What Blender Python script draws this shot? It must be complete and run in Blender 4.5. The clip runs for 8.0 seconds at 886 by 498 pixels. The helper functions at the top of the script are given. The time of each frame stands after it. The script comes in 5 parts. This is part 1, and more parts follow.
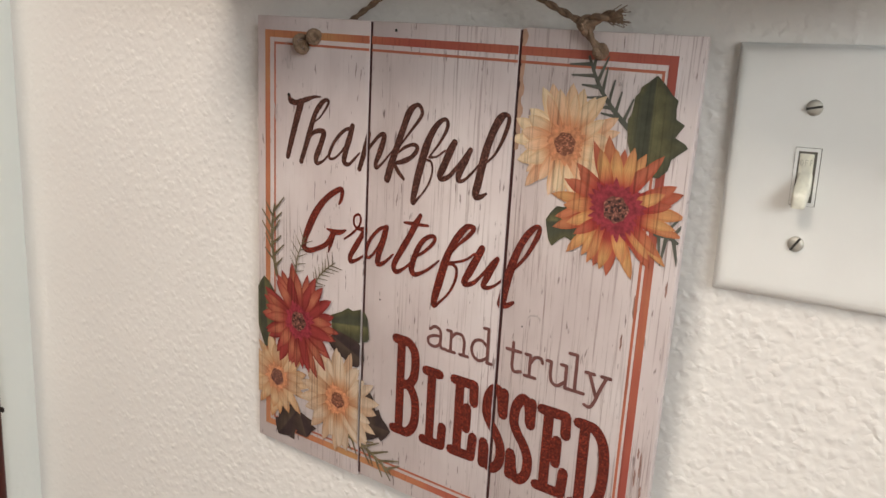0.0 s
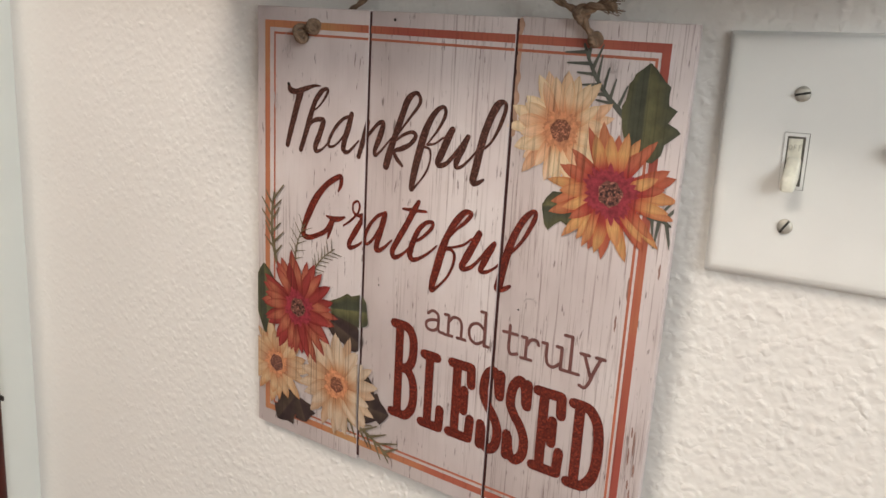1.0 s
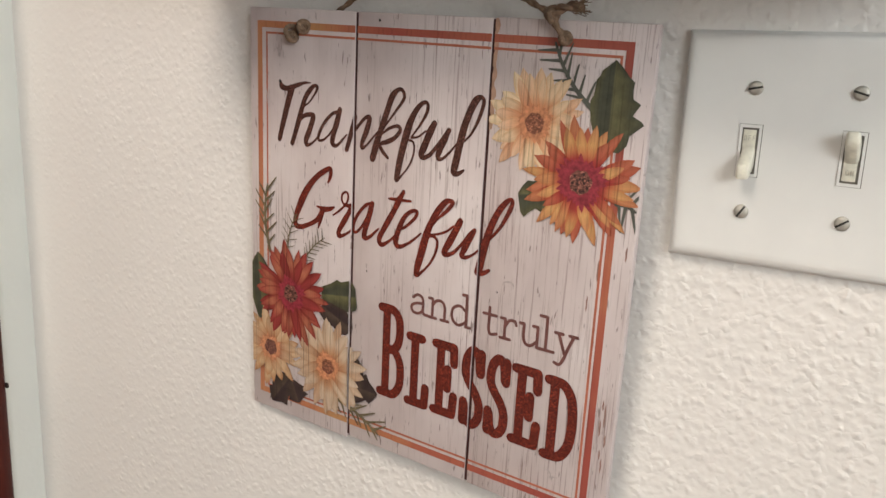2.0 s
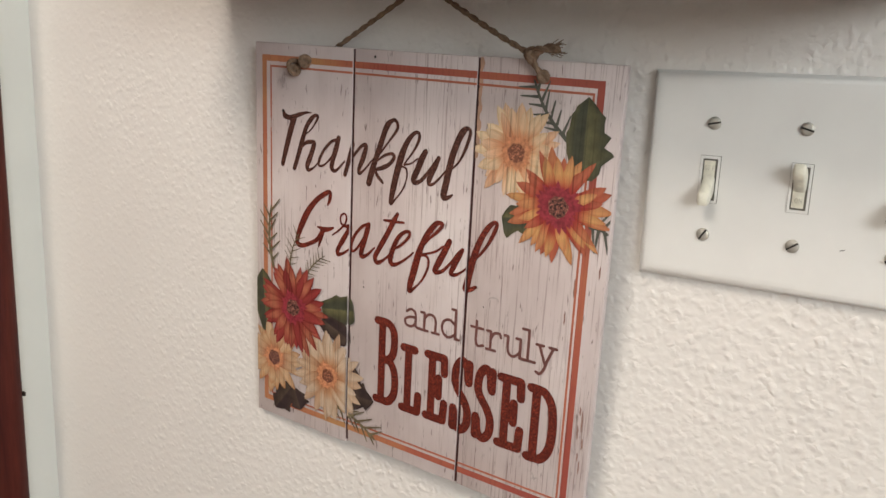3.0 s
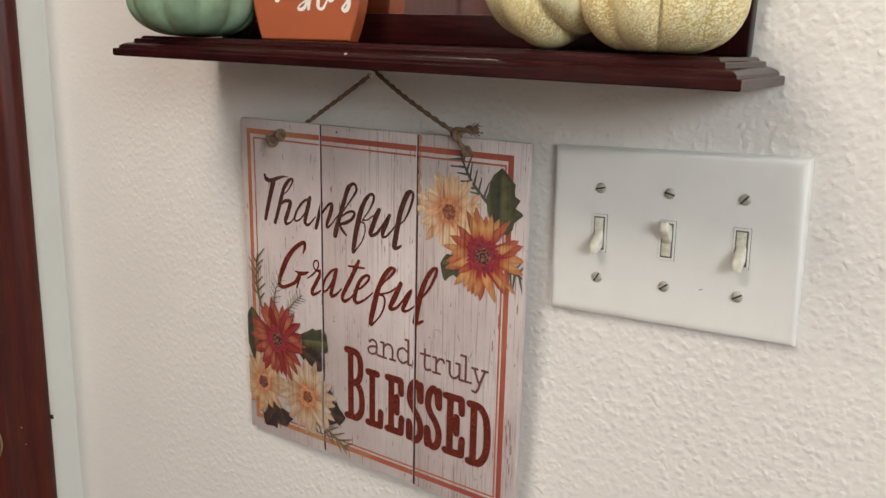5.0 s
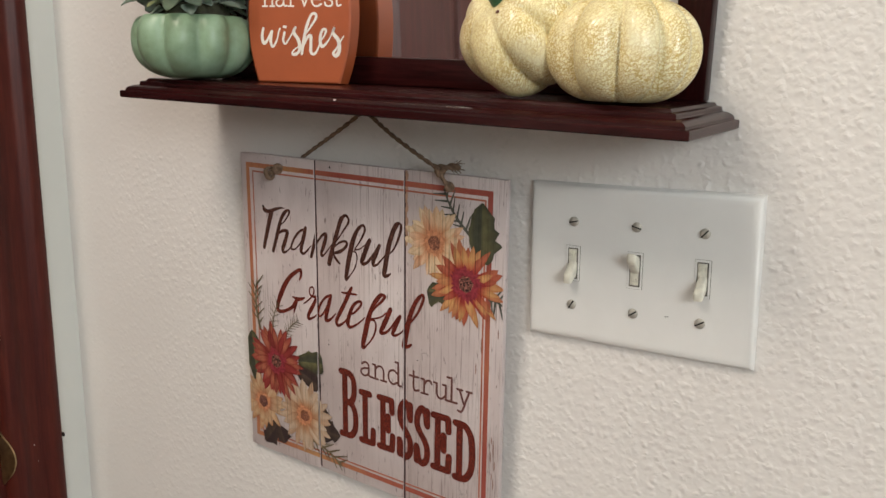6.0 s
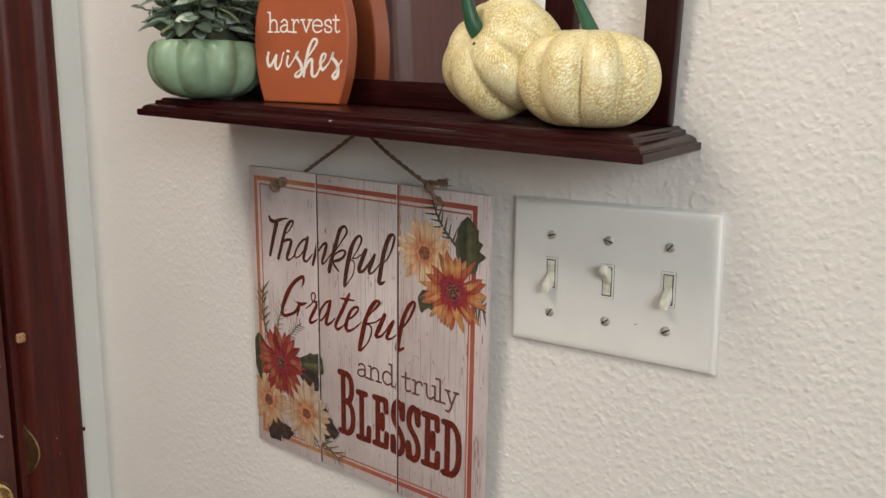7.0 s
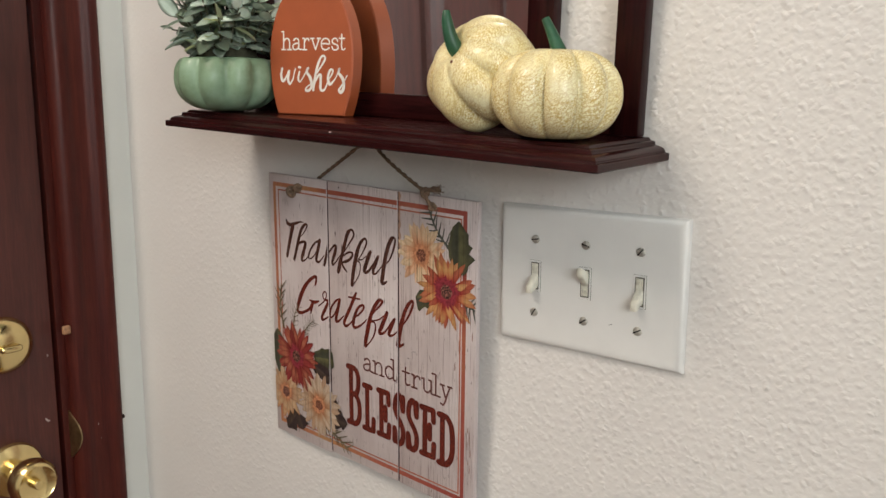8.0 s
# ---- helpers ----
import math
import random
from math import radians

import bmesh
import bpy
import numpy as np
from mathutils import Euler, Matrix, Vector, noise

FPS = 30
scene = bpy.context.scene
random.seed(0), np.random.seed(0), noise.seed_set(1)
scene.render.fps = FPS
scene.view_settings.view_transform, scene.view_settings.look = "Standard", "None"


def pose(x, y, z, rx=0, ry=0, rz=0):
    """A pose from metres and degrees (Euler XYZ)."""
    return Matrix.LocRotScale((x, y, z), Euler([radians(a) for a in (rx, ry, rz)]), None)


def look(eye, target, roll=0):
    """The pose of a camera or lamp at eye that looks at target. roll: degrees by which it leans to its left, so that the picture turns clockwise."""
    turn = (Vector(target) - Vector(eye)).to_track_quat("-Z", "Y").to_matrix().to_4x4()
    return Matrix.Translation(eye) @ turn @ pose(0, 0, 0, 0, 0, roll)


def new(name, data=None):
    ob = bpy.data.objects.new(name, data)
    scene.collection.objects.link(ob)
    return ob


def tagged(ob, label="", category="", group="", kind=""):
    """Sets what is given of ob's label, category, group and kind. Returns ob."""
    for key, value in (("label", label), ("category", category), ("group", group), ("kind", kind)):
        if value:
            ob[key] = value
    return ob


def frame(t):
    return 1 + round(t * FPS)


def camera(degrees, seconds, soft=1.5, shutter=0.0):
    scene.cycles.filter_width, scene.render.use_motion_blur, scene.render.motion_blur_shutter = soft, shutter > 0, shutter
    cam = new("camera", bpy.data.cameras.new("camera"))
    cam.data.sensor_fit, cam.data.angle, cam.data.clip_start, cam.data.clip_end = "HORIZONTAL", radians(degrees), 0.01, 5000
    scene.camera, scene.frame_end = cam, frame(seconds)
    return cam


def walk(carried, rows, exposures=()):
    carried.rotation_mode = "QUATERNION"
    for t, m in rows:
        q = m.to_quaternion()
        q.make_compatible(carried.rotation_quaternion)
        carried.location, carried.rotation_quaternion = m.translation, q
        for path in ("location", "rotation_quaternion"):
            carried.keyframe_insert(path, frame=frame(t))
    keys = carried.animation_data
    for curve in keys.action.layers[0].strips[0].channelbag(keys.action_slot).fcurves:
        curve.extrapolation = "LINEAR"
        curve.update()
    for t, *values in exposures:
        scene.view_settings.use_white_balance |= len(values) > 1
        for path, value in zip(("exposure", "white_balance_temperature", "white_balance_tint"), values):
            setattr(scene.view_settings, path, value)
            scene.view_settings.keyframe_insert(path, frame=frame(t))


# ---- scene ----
cam = camera(56.4, 8.0)
PATH = [
    (0, (0.012, -0.399, 1.24), (-1.019, 1.26, 0.81), 2.7),
    (0.5, (0.013, -0.401, 1.24), (-1.012, 1.261, 0.806), 2.7),
    (1, (0.015, -0.41, 1.235), (-0.998, 1.259, 0.801), 2.8),
    (1.5, (0.027, -0.419, 1.233), (-0.978, 1.252, 0.787), 2.6),
    (3, (0.062, -0.461, 1.252), (-0.946, 1.214, 0.828), 2.4),
    (3.5, (0.09, -0.475, 1.26), (-0.931, 1.195, 0.847), 2.0),
    (4, (0.118, -0.493, 1.269), (-0.91, 1.174, 0.863), 1.5),
    (4.5, (0.141, -0.509, 1.281), (-0.898, 1.153, 0.881), 1.1),
    (6, (0.19, -0.543, 1.319), (-0.877, 1.108, 0.948), 0.3),
    (6.5, (0.216, -0.554, 1.323), (-0.87, 1.085, 0.957), 0.3),
    (7, (0.238, -0.563, 1.331), (-0.881, 1.055, 0.973), 0.5),
    (7.5, (0.275, -0.557, 1.331), (-0.922, 1.008, 0.987), 0.8),
    (8, (0.311, -0.565, 1.336), (-0.932, 0.965, 0.993), 0.4),
]
walk(cam, [(t, look(eye, target, roll)) for t, eye, target, roll in PATH],
     exposures=[(0.0, 0.37), (1.5, 0.36), (3.0, 0.33), (4.5, 0.21), (6.0, 0.00), (7.0, -0.05), (8.0, -0.05)])

# ---- light ----
world = bpy.data.worlds.new("world")
scene.world = world
world.use_nodes = True
_wn = world.node_tree
_sky = _wn.nodes.new("ShaderNodeTexSky")
_sky.sky_type, _sky.sun_disc = "NISHITA", False
_sky.sun_elevation, _sky.sun_rotation = radians(45), radians(200)
_wn.links.new(_sky.outputs[0], _wn.nodes["Background"].inputs[0])
_wn.nodes["Background"].inputs[1].default_value = 0.1


def area(name, place, target, sx, sy, watts, colour):
    lamp = bpy.data.lights.new(name, "AREA")
    lamp.shape, lamp.size, lamp.size_y, lamp.energy, lamp.color = "RECTANGLE", sx, sy, watts, colour
    ob = new(name, lamp)
    ob.matrix_world = look(place, target)
    return ob


# unseen, assumed sources: a high east window and an overhead light by the entrance
area("assumed_window_light", (2.47, -1.95, 1.98), (0, -0.20, 1.25), 1.3, 0.95, 44, (0.965, 1.0, 0.99))
area("assumed_overhead_light", (-0.38, -1.08, 2.40), (-0.38, -1.08, 0), 0.50, 0.60, 16.0, (1.0, 0.87, 0.75))


# ---- materials ----
def mat(name, rough=0.6, metal=0.0, coat=0.0, spec=0.5):
    m = bpy.data.materials.new(name)
    m.use_nodes = True
    b = m.node_tree.nodes["Principled BSDF"]
    b.inputs["Roughness"].default_value, b.inputs["Metallic"].default_value = rough, metal
    b.inputs["Coat Weight"].default_value, b.inputs["Coat Roughness"].default_value = coat, 0.12
    b.inputs["Specular IOR Level"].default_value = spec
    return m, m.node_tree, b


def node(nt, kind, **inputs):
    n = nt.nodes.new(kind)
    for k, v in inputs.items():
        n.inputs[k.replace("_", " ")].default_value = v
    return n


def coords(nt, scale=(1, 1, 1), kind="Object"):
    tc = nt.nodes.new("ShaderNodeTexCoord")
    mp = nt.nodes.new("ShaderNodeMapping")
    mp.inputs["Scale"].default_value = scale
    nt.links.new(tc.outputs[kind], mp.inputs[0])
    return mp.outputs[0]


def noise_tex(nt, vec, scale, detail=4.0, rough=0.55, distort=0.0):
    n = node(nt, "ShaderNodeTexNoise", Scale=scale, Detail=detail, Roughness=rough, Distortion=distort)
    nt.links.new(vec, n.inputs["Vector"])
    return n.outputs["Fac"]


def ramp(nt, fac, stops):
    r = nt.nodes.new("ShaderNodeValToRGB")
    e = r.color_ramp.elements
    while len(e) < len(stops):
        e.new(0.5)
    for el, (p, c) in zip(e, stops):
        el.position, el.color = p, (*c, 1) if len(c) == 3 else c
    nt.links.new(fac, r.inputs[0])
    return r.outputs[0]


def mixc(nt, fac, a, b, how="MIX"):
    m = nt.nodes.new("ShaderNodeMix")
    m.data_type, m.blend_type = "RGBA", how
    for sock, v in ((m.inputs[0], fac), (m.inputs[6], a), (m.inputs[7], b)):
        if isinstance(v, (int, float)):
            sock.default_value = v
        elif isinstance(v, tuple):
            sock.default_value = (*v, 1)
        else:
            nt.links.new(v, sock)
    return m.outputs[2]


def bump(nt, b, height, strength, distance):
    n = node(nt, "ShaderNodeBump", Strength=strength, Distance=distance)
    nt.links.new(height, n.inputs["Height"])
    nt.links.new(n.outputs[0], b.inputs["Normal"])


def simple(name, colour, rough=0.5, metal=0.0, vary=0.12, scale=40.0, bumpy=0.0, coat=0.0, dist=0.0006):
    m, nt, b = mat(name, rough, metal, coat)
    v = coords(nt)
    f = noise_tex(nt, v, scale)
    nt.links.new(ramp(nt, f, [(0.3, tuple(c * (1 - vary) for c in colour)), (0.7, tuple(min(1, c * (1 + vary)) for c in colour))]), b.inputs["Base Color"])
    if bumpy:
        bump(nt, b, noise_tex(nt, v, scale * 4), bumpy, dist)
    return m


def wall_paint(name, colour, strength=1.0, relief_fade=False):
    """Painted orange-peel plaster; an option weakens its relief towards the door corner."""
    m, nt, b = mat(name, 0.52, spec=0.35)
    v = coords(nt)
    big = noise_tex(nt, v, 6, 3)
    nt.links.new(ramp(nt, big, [(0.3, tuple(c * 0.95 for c in colour)), (0.7, colour)]), b.inputs["Base Color"])
    warp = nt.nodes.new("ShaderNodeVectorMath")
    warp.operation = "MULTIPLY_ADD"
    warp.inputs[1].default_value = (0.006, 0.006, 0.006)
    wn = node(nt, "ShaderNodeTexNoise", Scale=150.0)
    nt.links.new(v, wn.inputs["Vector"])
    nt.links.new(wn.outputs["Color"], warp.inputs[0])
    nt.links.new(v, warp.inputs[2])
    bead = node(nt, "ShaderNodeTexVoronoi", Scale=185.0)
    nt.links.new(warp.outputs[0], bead.inputs["Vector"])
    bead = ramp(nt, bead.outputs["Distance"], [(0.08, (1, 1, 1)), (0.40, (0.45, 0.45, 0.45)), (0.68, (0, 0, 0))])
    here = ramp(nt, noise_tex(nt, v, 135, 1.0, 0.4), [(0.34, (0, 0, 0)), (0.62, (1, 1, 1))])
    a = mixc(nt, 1.0, bead, here, "MULTIPLY")
    c = ramp(nt, noise_tex(nt, v, 165, 1.0, 0.4), [(0.40, (0, 0, 0)), (0.70, (1, 1, 1))])
    swell = noise_tex(nt, v, 26, 2)
    patchy = ramp(nt, noise_tex(nt, v, 9, 2), [(0.32, (0.65, 0.65, 0.65)), (0.62, (1, 1, 1))])
    h = mixc(nt, 1.0, mixc(nt, 0.3, a, c), patchy, "MULTIPLY")
    if relief_fade:
        sep = nt.nodes.new("ShaderNodeSeparateXYZ")
        nt.links.new(v, sep.inputs[0])
        wav = nt.nodes.new("ShaderNodeMath")
        wav.operation = "MULTIPLY_ADD"
        wav.inputs[1].default_value = 0.35
        nt.links.new(noise_tex(nt, v, 7, 3), wav.inputs[0])
        nt.links.new(sep.outputs[0], wav.inputs[2])
        rng_n = node(nt, "ShaderNodeMapRange")
        for k, val in ((1, -0.40), (2, 0.0), (3, 0.22), (4, 1.0)):
            rng_n.inputs[k].default_value = val
        nt.links.new(wav.outputs[0], rng_n.inputs[0])
        h = mixc(nt, 1.0, h, rng_n.outputs[0], "MULTIPLY")
    bump(nt, b, mixc(nt, 0.22, h, swell), strength, 0.0015)
    return m


def wood_gloss(name, dark, light, along=2, rough=0.28, coat=0.5, scale=18.0, gloss=0.32, streak=0.5):
    """Stained, varnished wood with the grain along one axis."""
    m, nt, b = mat(name, rough, 0, coat)
    sc = [10.0, 10.0, 10.0]
    sc[along] = 0.7
    v = coords(nt, tuple(sc))
    f = noise_tex(nt, v, scale * 0.4, 6, 0.62, 0.8)
    f2 = noise_tex(nt, v, scale * 2.6, 4, 0.6)
    col = ramp(nt, f, [(0.3, dark), (0.7, light)])
    col = mixc(nt, streak, col, ramp(nt, f2, [(0.35, tuple(c * 0.55 for c in light)), (0.65, (1, 1, 1))]), "MULTIPLY")
    broad = ramp(nt, noise_tex(nt, coords(nt, (5, 5, 1.6)), 2.2, 3), [(0.3, (0.72, 0.68, 0.68)), (0.7, (1.0, 1.0, 1.0))])
    col = mixc(nt, 1.0, col, broad, "MULTIPLY")
    nt.links.new(col, b.inputs["Base Color"])
    bump(nt, b, f2, 0.12, 0.0004)
    b.inputs["Specular IOR Level"].default_value = gloss
    return m


M_WALL = wall_paint("white_wall_paint", (0.80, 0.775, 0.745), 0.88, True)
M_DOORWALL = wall_paint("smooth_white_wall_paint", (0.75, 0.765, 0.725), 0.10)
M_CEIL = simple("ceiling_paint", (0.8, 0.79, 0.77), 0.8, bumpy=0.3)
M_FLOOR = wood_gloss("floor_wood", (0.16, 0.09, 0.05), (0.3, 0.18, 0.1), 0, 0.4, 0.2)
M_MAHOG = wood_gloss("mahogany_lacquer_x", (0.027, 0.0050, 0.0056), (0.052, 0.0100, 0.0100), 0, 0.27, 0.03, gloss=0.16)
M_MAHOG_Z = wood_gloss("mahogany_lacquer_z", (0.022, 0.0038, 0.0048), (0.044, 0.0080, 0.0085), 2, 0.28, 0.02, gloss=0.18)
M_CASING = wood_gloss("red_stained_trim", (0.058, 0.0095, 0.008), (0.108, 0.021, 0.013), 2, 0.42, 0.02, gloss=0.22, streak=0.25)
M_DOOR = wood_gloss("dark_red_door_wood", (0.070, 0.017, 0.014), (0.122, 0.030, 0.023), 2, 0.42, 0.0, gloss=0.5, streak=0.25)
M_BRASS = simple("polished_brass", (0.80, 0.64, 0.31), 0.20, 1.0, 0.08, 30)
M_DARK = simple("dark_gap", (0.02, 0.012, 0.01), 0.7)
M_PLATE = simple("white_plate_plastic", (0.80, 0.80, 0.78), 0.38, vary=0.02)
M_TOGGLE = simple("ivory_toggle_plastic", (0.74, 0.725, 0.62), 0.3, vary=0.2, scale=160)
M_GREYED_IVORY = simple("greyed_ivory", (0.50, 0.48, 0.41), 0.5)
M_SCREW = simple("nickel_screw", (0.52, 0.50, 0.45), 0.5, 0.6, 0.15, 200)
M_SLOT = simple("dark_slot", (0.03, 0.028, 0.025), 0.7)
M_SLOT_SHADE = simple("slot_shade_grey", (0.13, 0.12, 0.10), 0.7)
M_GROOVE = simple("dark_plank_edge", (0.045, 0.012, 0.012), 0.6)
M_TWINE = simple("jute_twine", (0.195, 0.126, 0.082), 0.85, vary=0.35, scale=400, bumpy=0.5)
M_ORANGE = simple("orange_painted_wood", (0.37, 0.082, 0.024), 0.55, vary=0.07)
M_STEM = simple("green_stem", (0.022, 0.095, 0.048), 0.42, vary=0.3, scale=90)


def whitewash():
    """Whitewashed boards: pale pinkish grey with fine dark grain lines and flecks along z."""
    m, nt, b = mat("whitewashed_wood", 0.5, spec=0.4)
    info = nt.nodes.new("ShaderNodeObjectInfo")
    tc = nt.nodes.new("ShaderNodeTexCoord")
    off = nt.nodes.new("ShaderNodeVectorMath")
    off.operation = "MULTIPLY_ADD"
    off.inputs[1].default_value = (1, 1, 1)
    nt.links.new(tc.outputs["Object"], off.inputs[0])
    nt.links.new(info.outputs["Random"], off.inputs[2])

    def stretched(x, z):
        mp = nt.nodes.new("ShaderNodeMapping")
        mp.inputs["Scale"].default_value = (x, 1, z)
        nt.links.new(off.outputs[0], mp.inputs[0])
        return mp.outputs[0]

    cloud = noise_tex(nt, stretched(1, 0.5), 22, 4)
    col = ramp(nt, cloud, [(0.28, (0.51, 0.435, 0.425)), (0.5, (0.60, 0.525, 0.515)), (0.75, (0.67, 0.61, 0.60))])
    lines = noise_tex(nt, stretched(720, 17.0), 1.0, 4, 0.68)
    sx = nt.nodes.new("ShaderNodeSeparateXYZ")
    nt.links.new(tc.outputs["Object"], sx.inputs[0])
    third = node(nt, "ShaderNodeMapRange")
    for k, val in ((1, 0.044), (2, 0.050), (3, -0.16), (4, 0.02)):
        third.inputs[k].default_value = val
    nt.links.new(sx.outputs[0], third.inputs[0])
    spread = nt.nodes.new("ShaderNodeMath")
    nt.links.new(noise_tex(nt, stretched(9, 4), 2.0, 3), spread.inputs[0])
    nt.links.new(third.outputs[0], spread.inputs[1])
    where = ramp(nt, spread.outputs[0], [(0.30, (0.10, 0.10, 0.10)), (0.56, (1, 1, 1))])
    lines_m = ramp(nt, lines, [(0.535, (0, 0, 0)), (0.66, (1, 1, 1))])
    both = mixc(nt, 1.0, lines_m, where, "MULTIPLY")
    col = mixc(nt, mixc(nt, 1.0, both, (0.85, 0.85, 0.85), "MULTIPLY"), col, (0.22, 0.15, 0.135))
    fleck = ramp(nt, noise_tex(nt, stretched(520, 85), 1.0, 3, 0.55), [(0.65, (0, 0, 0)), (0.70, (1, 1, 1))])
    col = mixc(nt, mixc(nt, 1.0, fleck, (0.7, 0.7, 0.7), "MULTIPLY"), col, (0.13, 0.085, 0.075))
    worn = ramp(nt, noise_tex(nt, stretched(60, 14), 1.0, 4, 0.7), [(0.66, (0, 0, 0)), (0.74, (1, 1, 1))])
    col = mixc(nt, mixc(nt, 1.0, worn, (0.3, 0.3, 0.3), "MULTIPLY"), col, (0.40, 0.30, 0.26))
    nt.links.new(col, b.inputs["Base Color"])
    bump(nt, b, lines, 0.15, 0.0004)
    return m


def glitter_ink(name, dark, light, rough=0.45):
    """Ink with a fine glitter grain."""
    m, nt, b = mat(name, rough, 0.15)
    v = coords(nt)
    vo = node(nt, "ShaderNodeTexVoronoi", Scale=1500.0)
    nt.links.new(v, vo.inputs["Vector"])
    sep = nt.nodes.new("ShaderNodeSeparateColor")
    nt.links.new(vo.outputs["Color"], sep.inputs[0])
    col = ramp(nt, sep.outputs[0], [(0.0, dark), (0.75, light), (0.97, tuple(min(1, c * 2.2) for c in light))])
    nt.links.new(col, b.inputs["Base Color"])
    bump(nt, b, sep.outputs[1], 0.5, 0.0003)
    return m


def grain_over(nt, col, depth=0.55):
    """Fine dark wood lines that show through a print, denser on the third plank."""
    v = coords(nt, (640, 1, 9.0))
    lines = ramp(nt, noise_tex(nt, v, 1.0, 3, 0.65), [(0.53, (1, 1, 1)), (0.68, (1 - depth,) * 3)])
    return mixc(nt, 1.0, col, lines, "MULTIPLY")


def petal_ink(name, stops, other=None, share=0.5, streak=0.22, rim=(0.86, 0.74, 0.62)):
    """Printed petal: the colour runs from the heart to the tip; some petals take the other run of colours."""
    m, nt, b = mat(name, 0.5)
    uv = nt.nodes.new("ShaderNodeUVMap")
    sep = nt.nodes.new("ShaderNodeSeparateXYZ")
    nt.links.new(uv.outputs[0], sep.inputs[0])
    info = nt.nodes.new("ShaderNodeObjectInfo")
    jit = nt.nodes.new("ShaderNodeMath")
    jit.operation = "MULTIPLY_ADD"
    jit.inputs[1].default_value = 0.24
    jit.inputs[2].default_value = -0.12
    nt.links.new(info.outputs["Random"], jit.inputs[0])
    add = nt.nodes.new("ShaderNodeMath")
    nt.links.new(sep.outputs[0], add.inputs[0])
    nt.links.new(jit.outputs[0], add.inputs[1])
    col = ramp(nt, add.outputs[0], stops)
    if other:
        pick = nt.nodes.new("ShaderNodeMath")
        pick.operation = "FRACT"
        far = nt.nodes.new("ShaderNodeMath")
        far.operation = "MULTIPLY"
        far.inputs[1].default_value = 7.31
        nt.links.new(info.outputs["Random"], far.inputs[0])
        nt.links.new(far.outputs[0], pick.inputs[0])
        which = ramp(nt, pick.outputs[0], [(share - 0.12, (1, 1, 1)), (share + 0.12, (0, 0, 0))])
        col = mixc(nt, which, col, ramp(nt, add.outputs[0], other))
    mp = nt.nodes.new("ShaderNodeMapping")
    mp.inputs["Scale"].default_value = (2.0, 9.0, 1)
    nt.links.new(uv.outputs[0], mp.inputs[0])
    f = noise_tex(nt, mp.outputs[0], 1.0, 3)
    col = mixc(nt, 1.0, col, ramp(nt, f, [(0.3, (1 - streak,) * 3), (0.65, (1, 1, 1))]), "MULTIPLY")
    edge = nt.nodes.new("ShaderNodeMath")
    edge.operation = "PINGPONG"
    edge.inputs[1].default_value = 0.5
    nt.links.new(sep.outputs[1], edge.inputs[0])
    col = mixc(nt, 1.0, col, ramp(nt, edge.outputs[0], [(0.0, rim), (0.22, (1, 1, 1))]), "MULTIPLY")
    bright = ramp(nt, info.outputs["Random"], [(0.0, (0.84, 0.80, 0.80)), (1.0, (1, 1, 1))])
    nt.links.new(grain_over(nt, mixc(nt, 1.0, col, bright, "MULTIPLY")), b.inputs["Base Color"])
    return m


def leaf_print(name, dark, light):
    """Printed leaf: dark on one side of the midrib, lighter on the other, with cloudy tone."""
    m, nt, b = mat(name, 0.5)
    uv = nt.nodes.new("ShaderNodeUVMap")
    sep = nt.nodes.new("ShaderNodeSeparateXYZ")
    nt.links.new(uv.outputs[0], sep.inputs[0])
    low = tuple(0.75 * c for c in light)
    col = ramp(nt, sep.outputs[0], [(0.0, low), (0.22, dark), (0.46, dark), (0.52, light), (0.70, low), (1.0, dark)])
    cloud = ramp(nt, noise_tex(nt, coords(nt), 130, 4, 0.6), [(0.3, (0.6, 0.6, 0.6)), (0.7, (1.15, 1.15, 1.1))])
    nt.links.new(grain_over(nt, mixc(nt, 1.0, col, cloud, "MULTIPLY"), 0.35), b.inputs["Base Color"])
    return m


